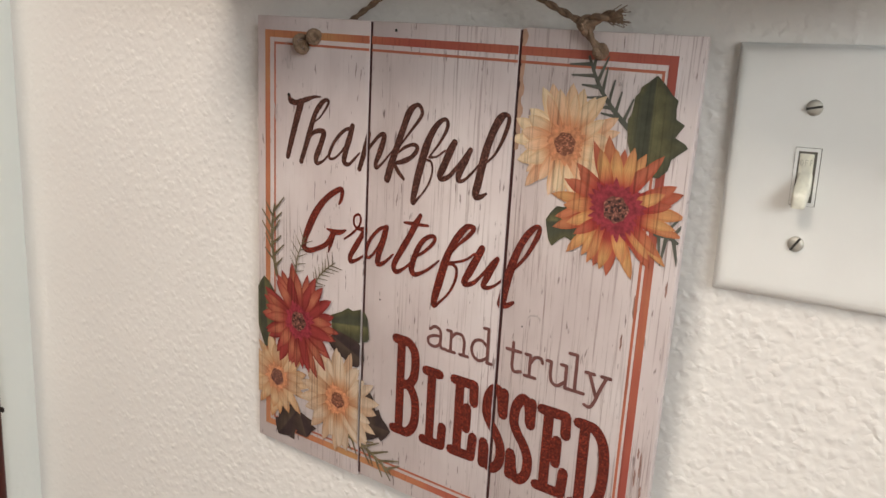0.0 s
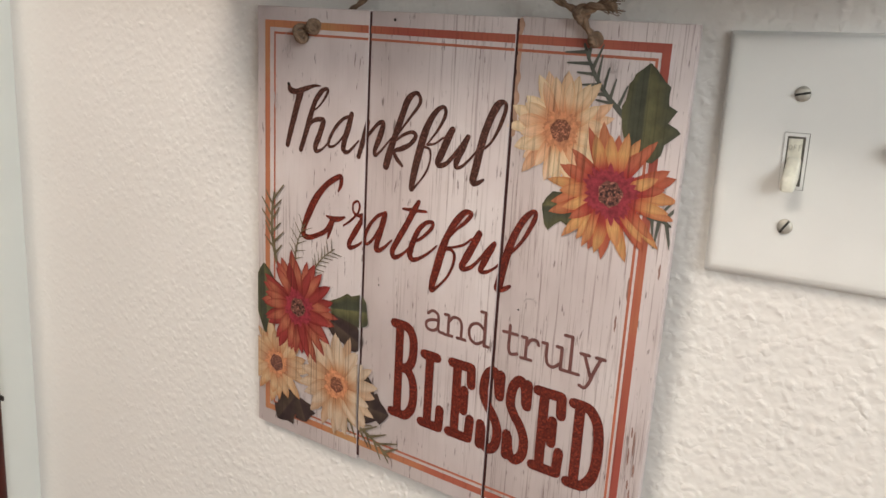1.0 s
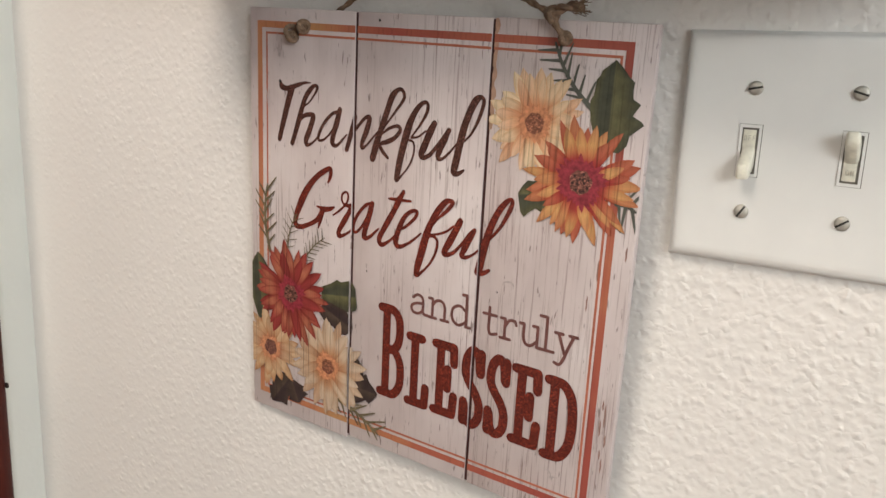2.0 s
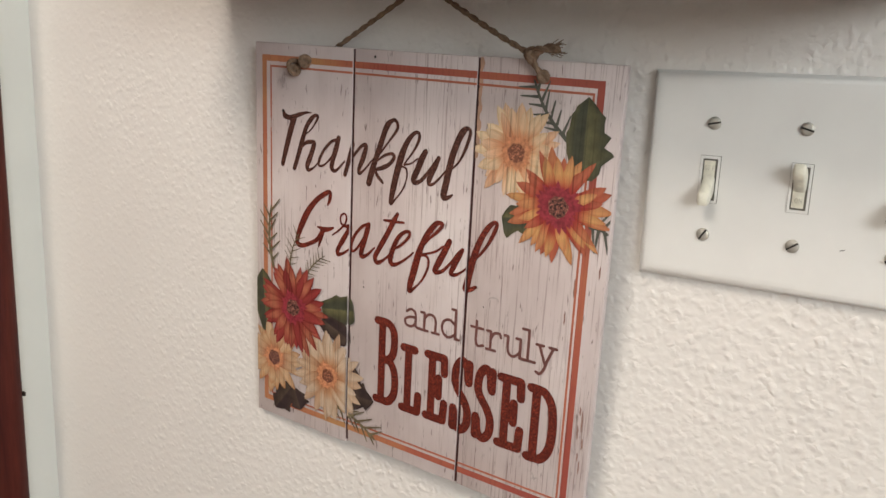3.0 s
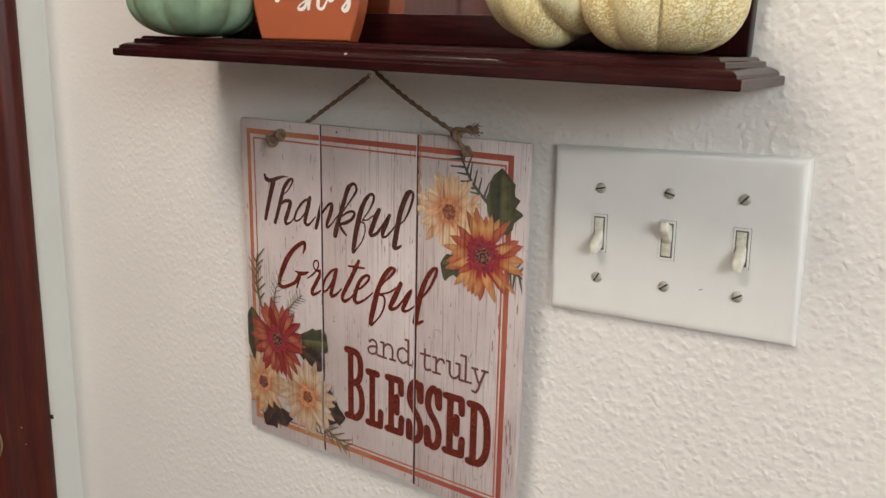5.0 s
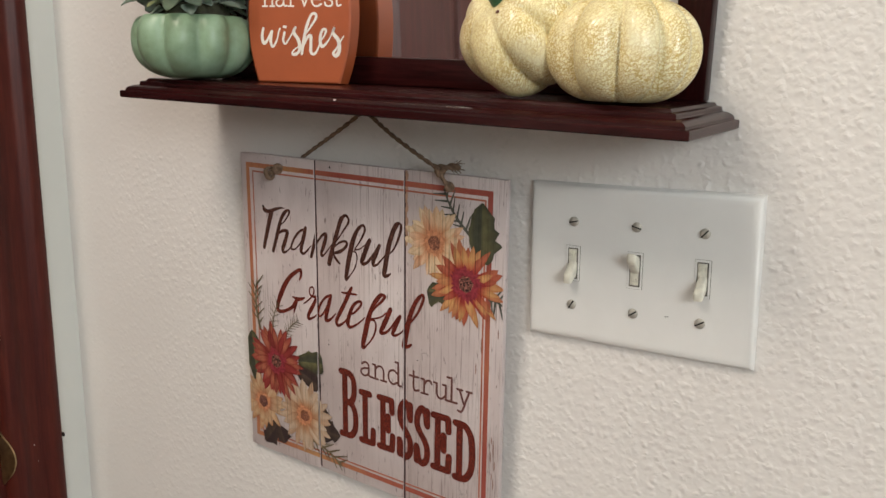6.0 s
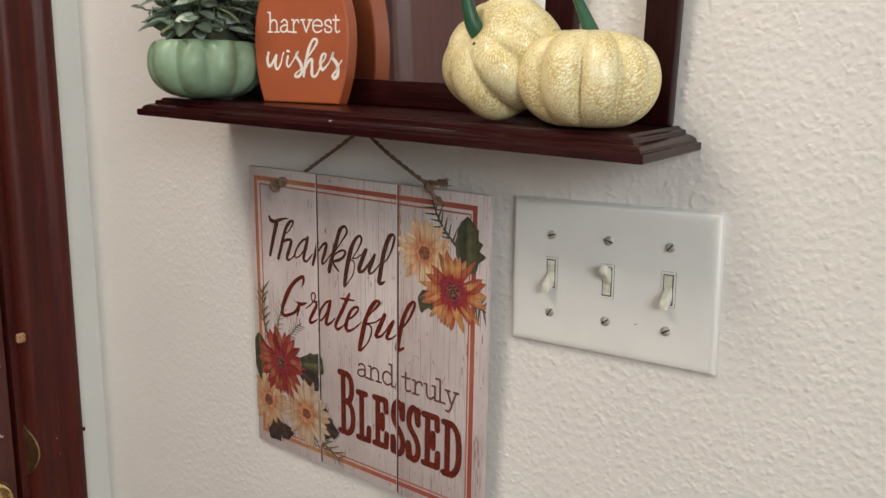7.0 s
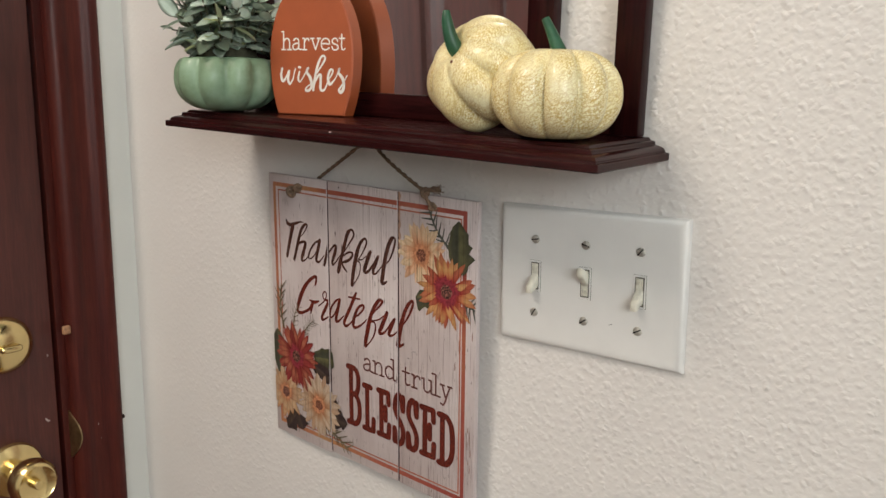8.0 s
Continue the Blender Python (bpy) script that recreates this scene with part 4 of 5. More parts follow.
# slab-serif letters: x from 0 to 1, lower case with its x-height at 1, capitals in a unit box
SLAB = {
    "a": [[(0.14, 0.82), (0.36, 1), (0.6, 0.9), (0.66, 0.62), (0.66, 0.16), (0.76, 0.02), (0.92, 0.03)], [(0.66, 0.58), (0.34, 0.54), (0.08, 0.36), (0.12, 0.08), (0.36, 0.0), (0.58, 0.12), (0.66, 0.3)]],
    "n": [[(0.2, 1), (0.2, 0)], [(0.02, 1), (0.2, 1)], [(0.2, 0.68), (0.4, 0.96), (0.66, 0.94), (0.77, 0.66), (0.77, 0.3), (0.77, 0.0)], [(0.02, 0), (0.38, 0)], [(0.6, 0), (0.95, 0)]],
    "d": [[(0.72, 0.8), (0.46, 1), (0.16, 0.86), (0.06, 0.5), (0.16, 0.14), (0.42, 0), (0.72, 0.2)], [(0.76, 1.62), (0.76, 0)], [(0.56, 1.62), (0.76, 1.62)], [(0.76, 0), (0.96, 0)]],
    "t": [[(0.3, 1.36), (0.3, 0.8), (0.3, 0.26), (0.42, 0.02), (0.72, 0.1)], [(0, 1), (0.66, 1)]],
    "r": [[(0.22, 1), (0.22, 0)], [(0.02, 1), (0.22, 1)], [(0.02, 0), (0.48, 0)], [(0.22, 0.6), (0.4, 0.94), (0.66, 0.98), (0.74, 0.8)]],
    "u": [[(0.2, 1), (0.2, 0.4), (0.28, 0.08), (0.5, 0), (0.78, 0.28)], [(0.78, 1), (0.78, 0)], [(0.02, 1), (0.2, 1)], [(0.58, 1), (0.78, 1)], [(0.78, 0), (0.97, 0)]],
    "l": [[(0.28, 1.62), (0.28, 0)], [(0.06, 1.62), (0.28, 1.62)], [(0.04, 0), (0.54, 0)]],
    "y": [[(0.16, 1), (0.5, 0.02)], [(0.86, 1), (0.62, 0.34), (0.46, -0.2), (0.28, -0.5), (0.06, -0.46)], [(0, 1), (0.36, 1)], [(0.66, 1), (1.02, 1)]],
    "h": [[(0.2, 1.6), (0.2, 0)], [(0.02, 1.6), (0.2, 1.6)], [(0.2, 0.68), (0.4, 0.96), (0.66, 0.94), (0.77, 0.66), (0.77, 0.3), (0.77, 0.0)], [(0.02, 0), (0.38, 0)], [(0.6, 0), (0.95, 0)]],
    "v": [[(0.14, 1), (0.48, 0.02)], [(0.84, 1), (0.48, 0.02)], [(0, 1), (0.34, 1)], [(0.66, 1), (0.98, 1)]],
    "e": [[(0.1, 0.54), (0.5, 0.54), (0.86, 0.54), (0.8, 0.86), (0.48, 1), (0.16, 0.84), (0.07, 0.46), (0.2, 0.1), (0.5, 0), (0.84, 0.16)]],
    "s": [[(0.78, 0.74), (0.68, 0.95), (0.42, 1), (0.16, 0.86), (0.2, 0.62), (0.5, 0.5), (0.8, 0.36), (0.8, 0.1), (0.5, 0), (0.22, 0.06), (0.12, 0.28)]],
    "B": [[(0.26, 1), (0.26, 0)], [(0.0, 1), (0.3, 1), (0.62, 0.985), (0.86, 0.88), (0.86, 0.66), (0.62, 0.54), (0.26, 0.53)], [(0.26, 0.53), (0.66, 0.52), (0.94, 0.38), (0.94, 0.14), (0.66, 0.01), (0.3, 0.0), (0.0, 0.0)]],
    "L": [[(0.34, 1), (0.34, 0)], [(0.02, 1), (0.72, 1)], [(0.0, 0), (0.94, 0)], [(0.96, 0.0), (0.99, 0.27)]],
    "E": [[(0.28, 1), (0.28, 0)], [(0.0, 1), (0.9, 1)], [(0.92, 1), (0.95, 0.76)], [(0.28, 0.52), (0.64, 0.52)], [(0.66, 0.66), (0.66, 0.37)], [(0.0, 0), (0.94, 0)], [(0.95, 0.0), (1.0, 0.28)]],
    "S": [[(0.86, 0.74), (0.76, 0.95), (0.48, 1.02), (0.18, 0.9), (0.12, 0.7), (0.34, 0.56), (0.66, 0.44), (0.9, 0.28), (0.86, 0.08), (0.54, -0.02), (0.24, 0.04), (0.1, 0.26)], [(0.9, 1.0), (0.9, 0.72)], [(0.07, 0.0), (0.07, 0.28)]],
    "D": [[(0.24, 1), (0.24, 0)], [(0.0, 1), (0.28, 1), (0.6, 0.97), (0.88, 0.8), (0.96, 0.5), (0.88, 0.2), (0.6, 0.03), (0.28, 0.0), (0.0, 0.0)]],
}
for ch, x, w in (("a", -0.8, 14.6), ("n", 12.8, 15.8), ("d", 29.2, 14.8), ("t", 52.4, 13.2), ("r", 64.0, 14.2), ("u", 76.6, 15.2), ("l", 88.4, 20.0), ("y", 99.4, 13.4)):
    z = -39.8 - 0.006 * x
    draw_letter(SLAB[ch], (w * 0.001, 0.0122), (x * 0.001, z * 0.001), 0.0019, M_INK_MAUVE, sign)
for ch, x0, x1, z0, z1 in (("B", -23.0, -6.1, -100.3, -42.0), ("L", -0.3, 13.4, -100.2, -56.0), ("E", 20.0, 34.6, -99.9, -55.6), ("S", 41.0, 54.4, -100.9, -54.2),
                           ("S", 58.8, 71.8, -101.4, -54.8), ("E", 76.7, 92.4, -101.2, -56.0), ("D", 98.3, 115.4, -103.6, -57.0)):
    draw_letter(SLAB[ch], ((x1 - x0) * 0.001, (z1 - z0) * 0.001), (x0 * 0.001, z0 * 0.001), 0.0060, M_INK_RED, sign)


# painted border: a band and a thin line inside it, side by side along each plank
def frame_line(name, x0, x1, z0, z1, w, ws, material):
    for a in ((x0, x1, z1 - w, z1), (x0, x1, z0, z0 + w), (x0, x0 + ws, z0 + w, z1 - w), (x1 - w, x1, z0 + w, z1 - w)):
        bm = bmesh.new()
        y = -0.00012
        nx, nz = max(1, int((a[1] - a[0]) / 0.006)), max(1, int((a[3] - a[2]) / 0.006))
        g = [[bm.verts.new((a[0] + (a[1] - a[0]) * i / nx, y, a[2] + (a[3] - a[2]) * j / nz)) for j in range(nz + 1)] for i in range(nx + 1)]
        for i in range(nx):
            for j in range(nz):
                bm.faces.new((g[i][j], g[i + 1][j], g[i + 1][j + 1], g[i][j + 1]))
        part(name, cut_to_planks(bm), material, sign, smooth=False)


frame_line("border_band", -0.1336, 0.1278, -0.1334, 0.1313, 0.0043, 0.0043, M_BAND)
frame_line("border_line", -0.1258, 0.1222, -0.1272, 0.1244, 0.0014, 0.0014, M_BAND_THIN)


def print_petal(cx, cz, ang, r0, r1, w, material, parent, tip=0.72):
    """A pointed oval from the heart outwards, with its length along u."""
    bm = bmesh.new()
    uvl = bm.loops.layers.uv.new("UVMap")
    y = lift()
    d, k = Vector((math.cos(ang), math.sin(ang))), Vector((-math.sin(ang), math.cos(ang)))
    rows = []
    for i in range(9):
        t = i / 8
        half = w * (0.32 + 0.68 * math.sin(math.pi * min(1, t * 0.92 + 0.08)) ** 0.8) * (1 if t < tip else (1 - ((t - tip) / (1 - tip)) ** 2.2) ** 0.6 if t < 1 else 0.04)
        p = Vector((cx, cz)) + d * (r0 + (r1 - r0) * t) + k * (w * 0.25 * math.sin(t * 2.5 + ang * 7))
        rows.append([(bm.verts.new((p.x + k.x * half * s, y, p.y + k.y * half * s)), (t, 0.5 + 0.5 * s)) for s in (-1, 0, 1)])
    for a, b in zip(rows, rows[1:]):
        for j in (0, 1):
            q = (a[j], a[j + 1], b[j + 1], b[j])
            f = bm.faces.new([v for v, _ in q])
            for lp, (_, u) in zip(f.loops, q):
                lp[uvl].uv = u
    cut_to_planks(bm)
    if not bm.faces:
        bm.free()
        return None
    return part("petal", bm, material, parent, smooth=False)


def print_disc(name, cx, cz, r, material, parent, n=24, wob=0.12):
    bm = bmesh.new()
    y = lift()
    bm.faces.new([bm.verts.new((cx + r * (1 + wob * math.sin(5 * t + cx * 900)) * math.cos(t), y, cz + r * (1 + wob * math.sin(7 * t)) * math.sin(t))) for t in [2 * math.pi * i / n for i in range(n)]])
    return part(name, bm, material, parent, smooth=False)


def print_leaf(base, ang, length, rows, material):
    """A toothed leaf; rows: place along the midrib and the reach to either side of it, in millimetres."""
    bm = bmesh.new()
    uvl = bm.loops.layers.uv.new("UVMap")
    y = lift()
    d, k = Vector((math.cos(ang), math.sin(ang))), Vector((-math.sin(ang), math.cos(ang)))
    cols = []
    for t, l, r in rows:
        p = Vector(base) + d * length * t
        cols.append([(bm.verts.new((p.x + k.x * o * 0.001, y, p.y + k.y * o * 0.001)), (u, t)) for o, u in ((l, 0.0), (l * 0.5, 0.25), (0.0, 0.5), (-r * 0.5, 0.75), (-r, 1.0))])
    for a, b in zip(cols, cols[1:]):
        for j in range(4):
            q = (a[j], a[j + 1], b[j + 1], b[j])
            f = bm.faces.new([v for v, _ in q])
            for lp, (_, u) in zip(f.loops, q):
                lp[uvl].uv = u
    return part("printed_leaf", cut_to_planks(bm), material, sign, smooth=False)


def print_sprig(base, ang, length, count, needle, spread, material, w=0.0015):
    bm = bmesh.new()
    y = lift()
    d, k = Vector((math.cos(ang), math.sin(ang))), Vector((-math.sin(ang), math.cos(ang)))
    pt = lambda t: Vector(base) + d * length * t + k * (0.08 * length * math.sin(3 * t))
    ribbon(bm, [pt(i / 10) for i in range(11)], lambda t, dd: w * (1.2 - 0.6 * t), y)
    stem = part("printed_sprig", cut_to_planks(bm), material, sign, smooth=False)
    for i in range(count):
        t = 0.12 + 0.86 * i / count
        s = 1 if i % 2 else -1
        a = ang + s * radians(spread * random.uniform(0.75, 1.2))
        v = Vector((math.cos(a), math.sin(a))) * needle * random.uniform(0.7, 1.1)
        bm = bmesh.new()
        ribbon(bm, [pt(t), pt(t) + v * 0.5, pt(t) + v], lambda q, dd: w * (0.85 - 0.5 * q), lift())
        if cut_to_planks(bm).faces:
            part("needle", bm, material, stem, smooth=False)
    return stem


def print_flower(cx, cz, r, n, material, core_ink, heart, seed, w=0.26, heart_ink=M_HEART, ring=0.36, dots=0):
    rng = random.Random(seed)
    core = print_disc("printed_flower", cx, cz, r * 0.3, material, sign)
    for row, (m, ra) in enumerate(((n, 1.0), (n - 4, 0.88))):
        for i in range(m):
            a = 2 * math.pi * (i + 0.5 * row) / m + rng.uniform(-0.10, 0.10)
            print_petal(cx, cz, a, r * 0.14, r * ra * rng.uniform(0.86, 1.06), r * w * 0.5 * rng.uniform(0.8, 1.15), material, core)
    for i in range(n + 6):
        a = 2 * math.pi * i / (n + 6)
        print_petal(cx, cz, a, r * 0.08, r * ring * rng.uniform(0.8, 1.15), r * 0.052, core_ink, core)
    print_disc("flower_heart", cx, cz, r * heart, heart_ink, core, wob=0.08)
    for i in range(dots):
        a = i * 2.399
        q = r * heart * (0.74 if i % 3 else 0.30)
        print_disc("heart_dot", cx + q * math.cos(a), cz + q * math.sin(a), r * heart * 0.13, M_HEART_DOT, core, 8)
    return core


# upper flowers
print_sprig((0.1085, 0.0965), radians(126), 0.040, 12, 0.0115, 50, M_PRINT_SPRIG, 0.0023)
print_sprig((0.127, 0.050), radians(-15), 0.011, 5, 0.013, 70, M_PRINT_SPRIG, 0.0024)
BIG_LEAF = [(0, 3, 6), (0.09, 6, 10), (0.2, 9, 11), (0.33, 11, 18), (0.37, 11, 16.5), (0.42, 11.5, 11.5), (0.55, 12, 15.3), (0.6, 10.5, 11), (0.7, 9.8, 10.5), (0.78, 9.5, 11), (0.83, 7.5, 8), (0.88, 7, 6), (0.94, 3.5, 3.5), (1, 0.3, 0.3)]
SIDE_LEAF = [(0, 4, 4), (0.25, 9, 7), (0.4, 8, 10.5), (0.48, 10, 8), (0.6, 8, 7), (0.75, 10, 7.5), (0.9, 13, 4), (0.97, 10, 1.5), (1, 2, 0.5)]
DARK_LEAF = [(0, 2, 3), (0.2, 6, 8), (0.35, 10, 9), (0.42, 8, 12), (0.55, 9, 10), (0.7, 12, 7), (0.78, 7, 9), (0.9, 4, 5), (1, 0.5, 0.5)]
print_leaf((0.1190, 0.0760), radians(90), 0.0460, BIG_LEAF, M_PRINT_LEAF)
print_leaf((0.0950, 0.0500), radians(188), 0.0260, SIDE_LEAF, M_PRINT_LEAF)
print_flower(0.0760, 0.0860, 0.0300, 20, M_PET_PALE, M_CORE_PEACH, 0.19, 3, heart_ink=M_HEART_PALE)
print_flower(0.1059, 0.0581, 0.0340, 21, M_PET_ORANGE, M_CORE_RED, 0.19, 5, w=0.205, ring=0.42, dots=13)
# lower flowers
print_sprig((-0.1225, -0.024), radians(92), 0.047, 11, 0.0130, 44, M_PRINT_OLIVE, 0.0023)
print_sprig((-0.092, -0.028), radians(48), 0.030, 14, 0.009, 46, M_PRINT_OLIVE, 0.0010)
print_sprig((-0.106, -0.022), radians(72), 0.030, 10, 0.009, 50, M_PRINT_OLIVE, 0.0010)
print_sprig((-0.068, -0.117), radians(-20), 0.048, 12, 0.0150, 42, M_PRINT_OLIVE, 0.0023)
print_leaf((-0.0740, -0.0450), radians(8), 0.0300, [(0, 5, 6), (0.3, 8, 9), (0.5, 11, 10), (0.62, 9.5, 11), (0.85, 11, 10), (0.95, 9, 9), (1, 6, 7)], M_PRINT_LEAF)
print_leaf((-0.0740, -0.0530), radians(-22), 0.0290, [(0, 5, 6), (0.3, 7, 10), (0.5, 8, 8), (0.7, 9, 10), (0.9, 6, 7), (1, 1, 2)], M_PRINT_DARK)
print_leaf((-0.1300, -0.0760), radians(95), 0.0490, [(0, 4, 4), (0.3, 9, 8), (0.6, 9, 7), (0.8, 8, 9), (0.92, 4, 5), (1, 0.5, 0.5)], M_PRINT_LEAF)
print_leaf((-0.1020, -0.1130), radians(232), 0.0310, DARK_LEAF, M_PRINT_DARK)
print_leaf((-0.1010, -0.1160), radians(292), 0.0170, DARK_LEAF, M_PRINT_DARK)
print_leaf((-0.0560, -0.1040), radians(0), 0.0315, DARK_LEAF, M_PRINT_DARK)
print_leaf((-0.0400, -0.1040), radians(98), 0.0215, [(0, 3, 4), (0.3, 4, 5), (0.6, 2.5, 5), (0.85, 3, 3.5), (1, 1, 1)], M_PRINT_DARK)
print_flower(-0.1220, -0.0960, 0.0295, 17, M_PET_GOLD, M_CORE_PEACH, 0.20, 11)
print_flower(-0.0675, -0.0962, 0.0360, 19, M_PET_CREAM, M_CORE_PEACH, 0.15, 7, heart_ink=M_HEART_PALE, ring=0.3)
print_flower(-0.1024, -0.0512, 0.0375, 22, M_PET_RED, M_CORE_RED, 0.17, 9, w=0.21, ring=0.34, dots=9)
# thin brown wash beside the second joint
bm = bmesh.new()
ribbon(bm, [Vector((0.0487 + 0.0006 * math.sin(i * 1.3), 0.1385 - i * 0.0025)) for i in range(24)], lambda t, d: 0.0034 * (0.75 + 0.25 * math.sin(t * 40)), -0.0001)
part("worn_edge", cut_to_planks(bm), simple("worn_wood_wash", (0.44, 0.27, 0.19), 0.6, vary=0.25, scale=120), sign, smooth=False)


# short grey dashes by the hanging holes and along the top edge
M_GREY_DASH, _nt, _b = mat("mottled_grey_dash", 0.6)
_nt.links.new(ramp(_nt, noise_tex(_nt, coords(_nt), 160, 4, 0.7), [(0.3, (0.36, 0.31, 0.30)), (0.7, (0.56, 0.49, 0.475))]), _b.inputs["Base Color"])
srng = random.Random(4)
for x, z, n, reach in ((-0.113, 0.113, 26, 0.010), (0.102, 0.116, 14, 0.007), (-0.124, 0.080, 16, 0.006)):
    for i in range(n):
        q = abs(srng.gauss(0, 0.5))
        t = srng.uniform(0, 6.28)
        px, pz, l = x + reach * q * math.cos(t), z + reach * 1.3 * q * math.sin(t), srng.uniform(0.0012, 0.0045)
        bm = bmesh.new()
        ribbon(bm, [Vector((px + 0.0001 * math.sin(k * 2), pz + l * k / 4)) for k in range(5)], lambda t, d: 0.0004 * math.sin(math.pi * t) + 0.00012, lift())
        part("grey_dash", bm, M_GREY_DASH, sign, smooth=False)
# small dots and scuffs on the planks
for x, z, r in ((-0.0307, 0.1352, 0.0009), (-0.0355, -0.0205, 0.0006), (-0.1120, 0.0935, 0.0011), (0.0610, -0.0130, 0.0005)):
    print_disc("nail_dot", x, z, r, M_SLOT, sign, 10)
M_SCUFF = simple("grey_scuff", (0.46, 0.40, 0.39), 0.6, vary=0.25, scale=300)
for x, z, r, a0 in ((0.0675, -0.0085, 0.0040, 0.4), (0.1000, -0.1165, 0.0045, 5.2), (0.1080, -0.1185, 0.0030, 1.2)):
    bm = bmesh.new()
    ribbon(bm, [Vector((x + r * math.cos(a0 + i * 0.25), z + r * 0.7 * math.sin(a0 + i * 0.25))) for i in range(12)], lambda t, d: 0.0009 * math.sin(math.pi * t) + 0.0002, -0.00011)
    part("scuff", bm, M_SCUFF, sign, smooth=False)
M_WORN = simple("bare_brown_wear", (0.28, 0.16, 0.13), 0.6, vary=0.3, scale=300)
for x, z, l in ((0.1312, -0.082, 0.010), (0.1334, -0.076, 0.014), (0.1348, -0.088, 0.008), (0.1325, -0.096, 0.006), (0.1340, -0.104, 0.009), (0.1318, -0.066, 0.006), (0.1352, 0.020, 0.008), (0.1205, 0.006, 0.012), (0.1160, -0.012, 0.009)):
    bm = bmesh.new()
    ribbon(bm, [Vector((x + 0.00015 * math.sin(i * 2.1 + x * 999), z + l * i / 6)) for i in range(7)], lambda t, d: 0.0008 * math.sin(math.pi * t) ** 0.5 + 0.0002, -0.00010)
    part("worn_spot", bm, M_WORN, sign, smooth=False)


# twine hanger
def twine(points, r=0.0011, turns=190.0, bm=None):
    """Two strands laid round each other."""
    bm = bm or bmesh.new()
    pts = spline(points, 14)
    for ph in (0, math.pi):
        run, out = 0.0, []
        for i, p in enumerate(pts):
            if i:
                run += (p - pts[i - 1]).length
            d = (pts[min(i + 1, len(pts) - 1)] - pts[max(i - 1, 0)]).normalized()
            q = d.to_track_quat("Z", "Y")
            a = ph + run * turns * 2
            out.append(p + q @ Vector((r * 0.75 * math.cos(a), r * 0.75 * math.sin(a), 0)))
        tube(out, r, 7, bm=bm)
    return bm


NAIL = SIGN.inverted() @ Vector((-0.2315, -0.0085, 1.3035))
hanger = thing("twine_hanger", SIGN, "brown jute twine hung over a nail and knotted through the sign", "twine")
part("cord", twine([(-0.0960, 0.0070, 0.1260), (-0.0800, 0.0075, 0.1330), (-0.0640, 0.0078, 0.1435), (-0.0300, 0.0072, 0.1635), (NAIL.x - 0.004, NAIL.y, NAIL.z - 0.0012), (NAIL.x, NAIL.y, NAIL.z + 0.0022), (NAIL.x + 0.004, NAIL.y, NAIL.z - 0.001),
                    (0.0300, 0.0040, 0.1660), (0.0600, 0.0005, 0.1520), (0.0820, -0.0020, 0.1430)]), M_TWINE, hanger)


def loop(c, r, rx, rz, rt=0.0013):
    m = Matrix.Translation(c) @ pose(0, 0, 0, rx, 0, rz)
    return tube([m @ Vector((r * math.cos(a), r * math.sin(a), 0.0007 * math.sin(2 * a))) for a in [2 * math.pi * i / 14 for i in range(15)]], rt, 7)


def fray(base, way, n, length, spread, seed):
    rng = random.Random(seed)
    bm = bmesh.new()
    for _ in range(n):
        v = (Vector(way).normalized() + Vector([rng.uniform(-spread, spread) for _ in range(3)])).normalized() * length * rng.uniform(0.6, 1.1)
        b = Vector(base) + Vector([rng.uniform(-0.0012, 0.0012) for _ in range(3)])
        tube([b, b + v * 0.5 + Vector((0, 0, rng.uniform(-0.001, 0.001))), b + v], 0.00032, 4, 0.00018, bm=bm)
    return bm


for c, r, rx, rz in (((0.0825, -0.0030, 0.1432), 0.0030, 70, 20), ((0.0822, -0.0032, 0.1428), 0.0026, 20, 0), ((0.0835, -0.0040, 0.1415), 0.0026, 95, 70), ((0.0905, -0.0018, 0.1312), 0.0024, 90, 10), ((0.0905, -0.0030, 0.1308), 0.0018, 80, 60)):
    part("knot", loop(c, r, rx, rz, 0.0017), M_TWINE, hanger)
part("cord_end", twine([(0.0830, -0.0036, 0.1425), (0.0855, -0.0044, 0.1380), (0.0885, -0.0036, 0.1340), (0.0905, -0.0010, 0.1310)], 0.0013), M_TWINE, hanger)
part("cord_end", twine([(0.0835, -0.0036, 0.1430), (0.0880, -0.0050, 0.1455), (0.0940, -0.0050, 0.1470), (0.1000, -0.0040, 0.1465)], 0.0016), M_TWINE, hanger)
part("frayed_end", fray((0.0930, -0.0045, 0.1465), (1, -0.1, 0.0), 46, 0.0105, 0.42, 4), M_TWINE, hanger, "frayed twine end")
for c, r, rx, rz in (((-0.1000, -0.0030, 0.1245), 0.0044, 80, 75), ((-0.0996, -0.0032, 0.1225), 0.0030, 70, 40), ((-0.0900, -0.0030, 0.1288), 0.0034, 90, 60), ((-0.0902, -0.0034, 0.1285), 0.0020, 85, 100)):
    part("knot", loop(c, r, rx, rz, 0.0016), M_TWINE, hanger)
part("frayed_end", fray((-0.099, -0.003, 0.1245), (-0.2, -0.4, -0.8), 14, 0.0055, 0.5, 6), M_TWINE, hanger, "frayed twine end")
nail = thing("nail", Matrix.Translation((-0.2315, -0.0085, 1.3035)), "small pale nail in the wall holding the twine", "nail")
part("nail_head", lathe([(0.0022, -0.002), (0.0026, -0.001), (0.0024, 0.0004), (0.0012, 0.0009)], 14, pose(0, -0.004, -0.001, 90, 0, 0)), M_PLATE, nail)
part("nail_shank", lathe([(0.0010, -0.0095), (0.0010, 0.005)], 10, pose(0, -0.0005, -0.001, 90, 0, 0)), M_SCREW, nail)

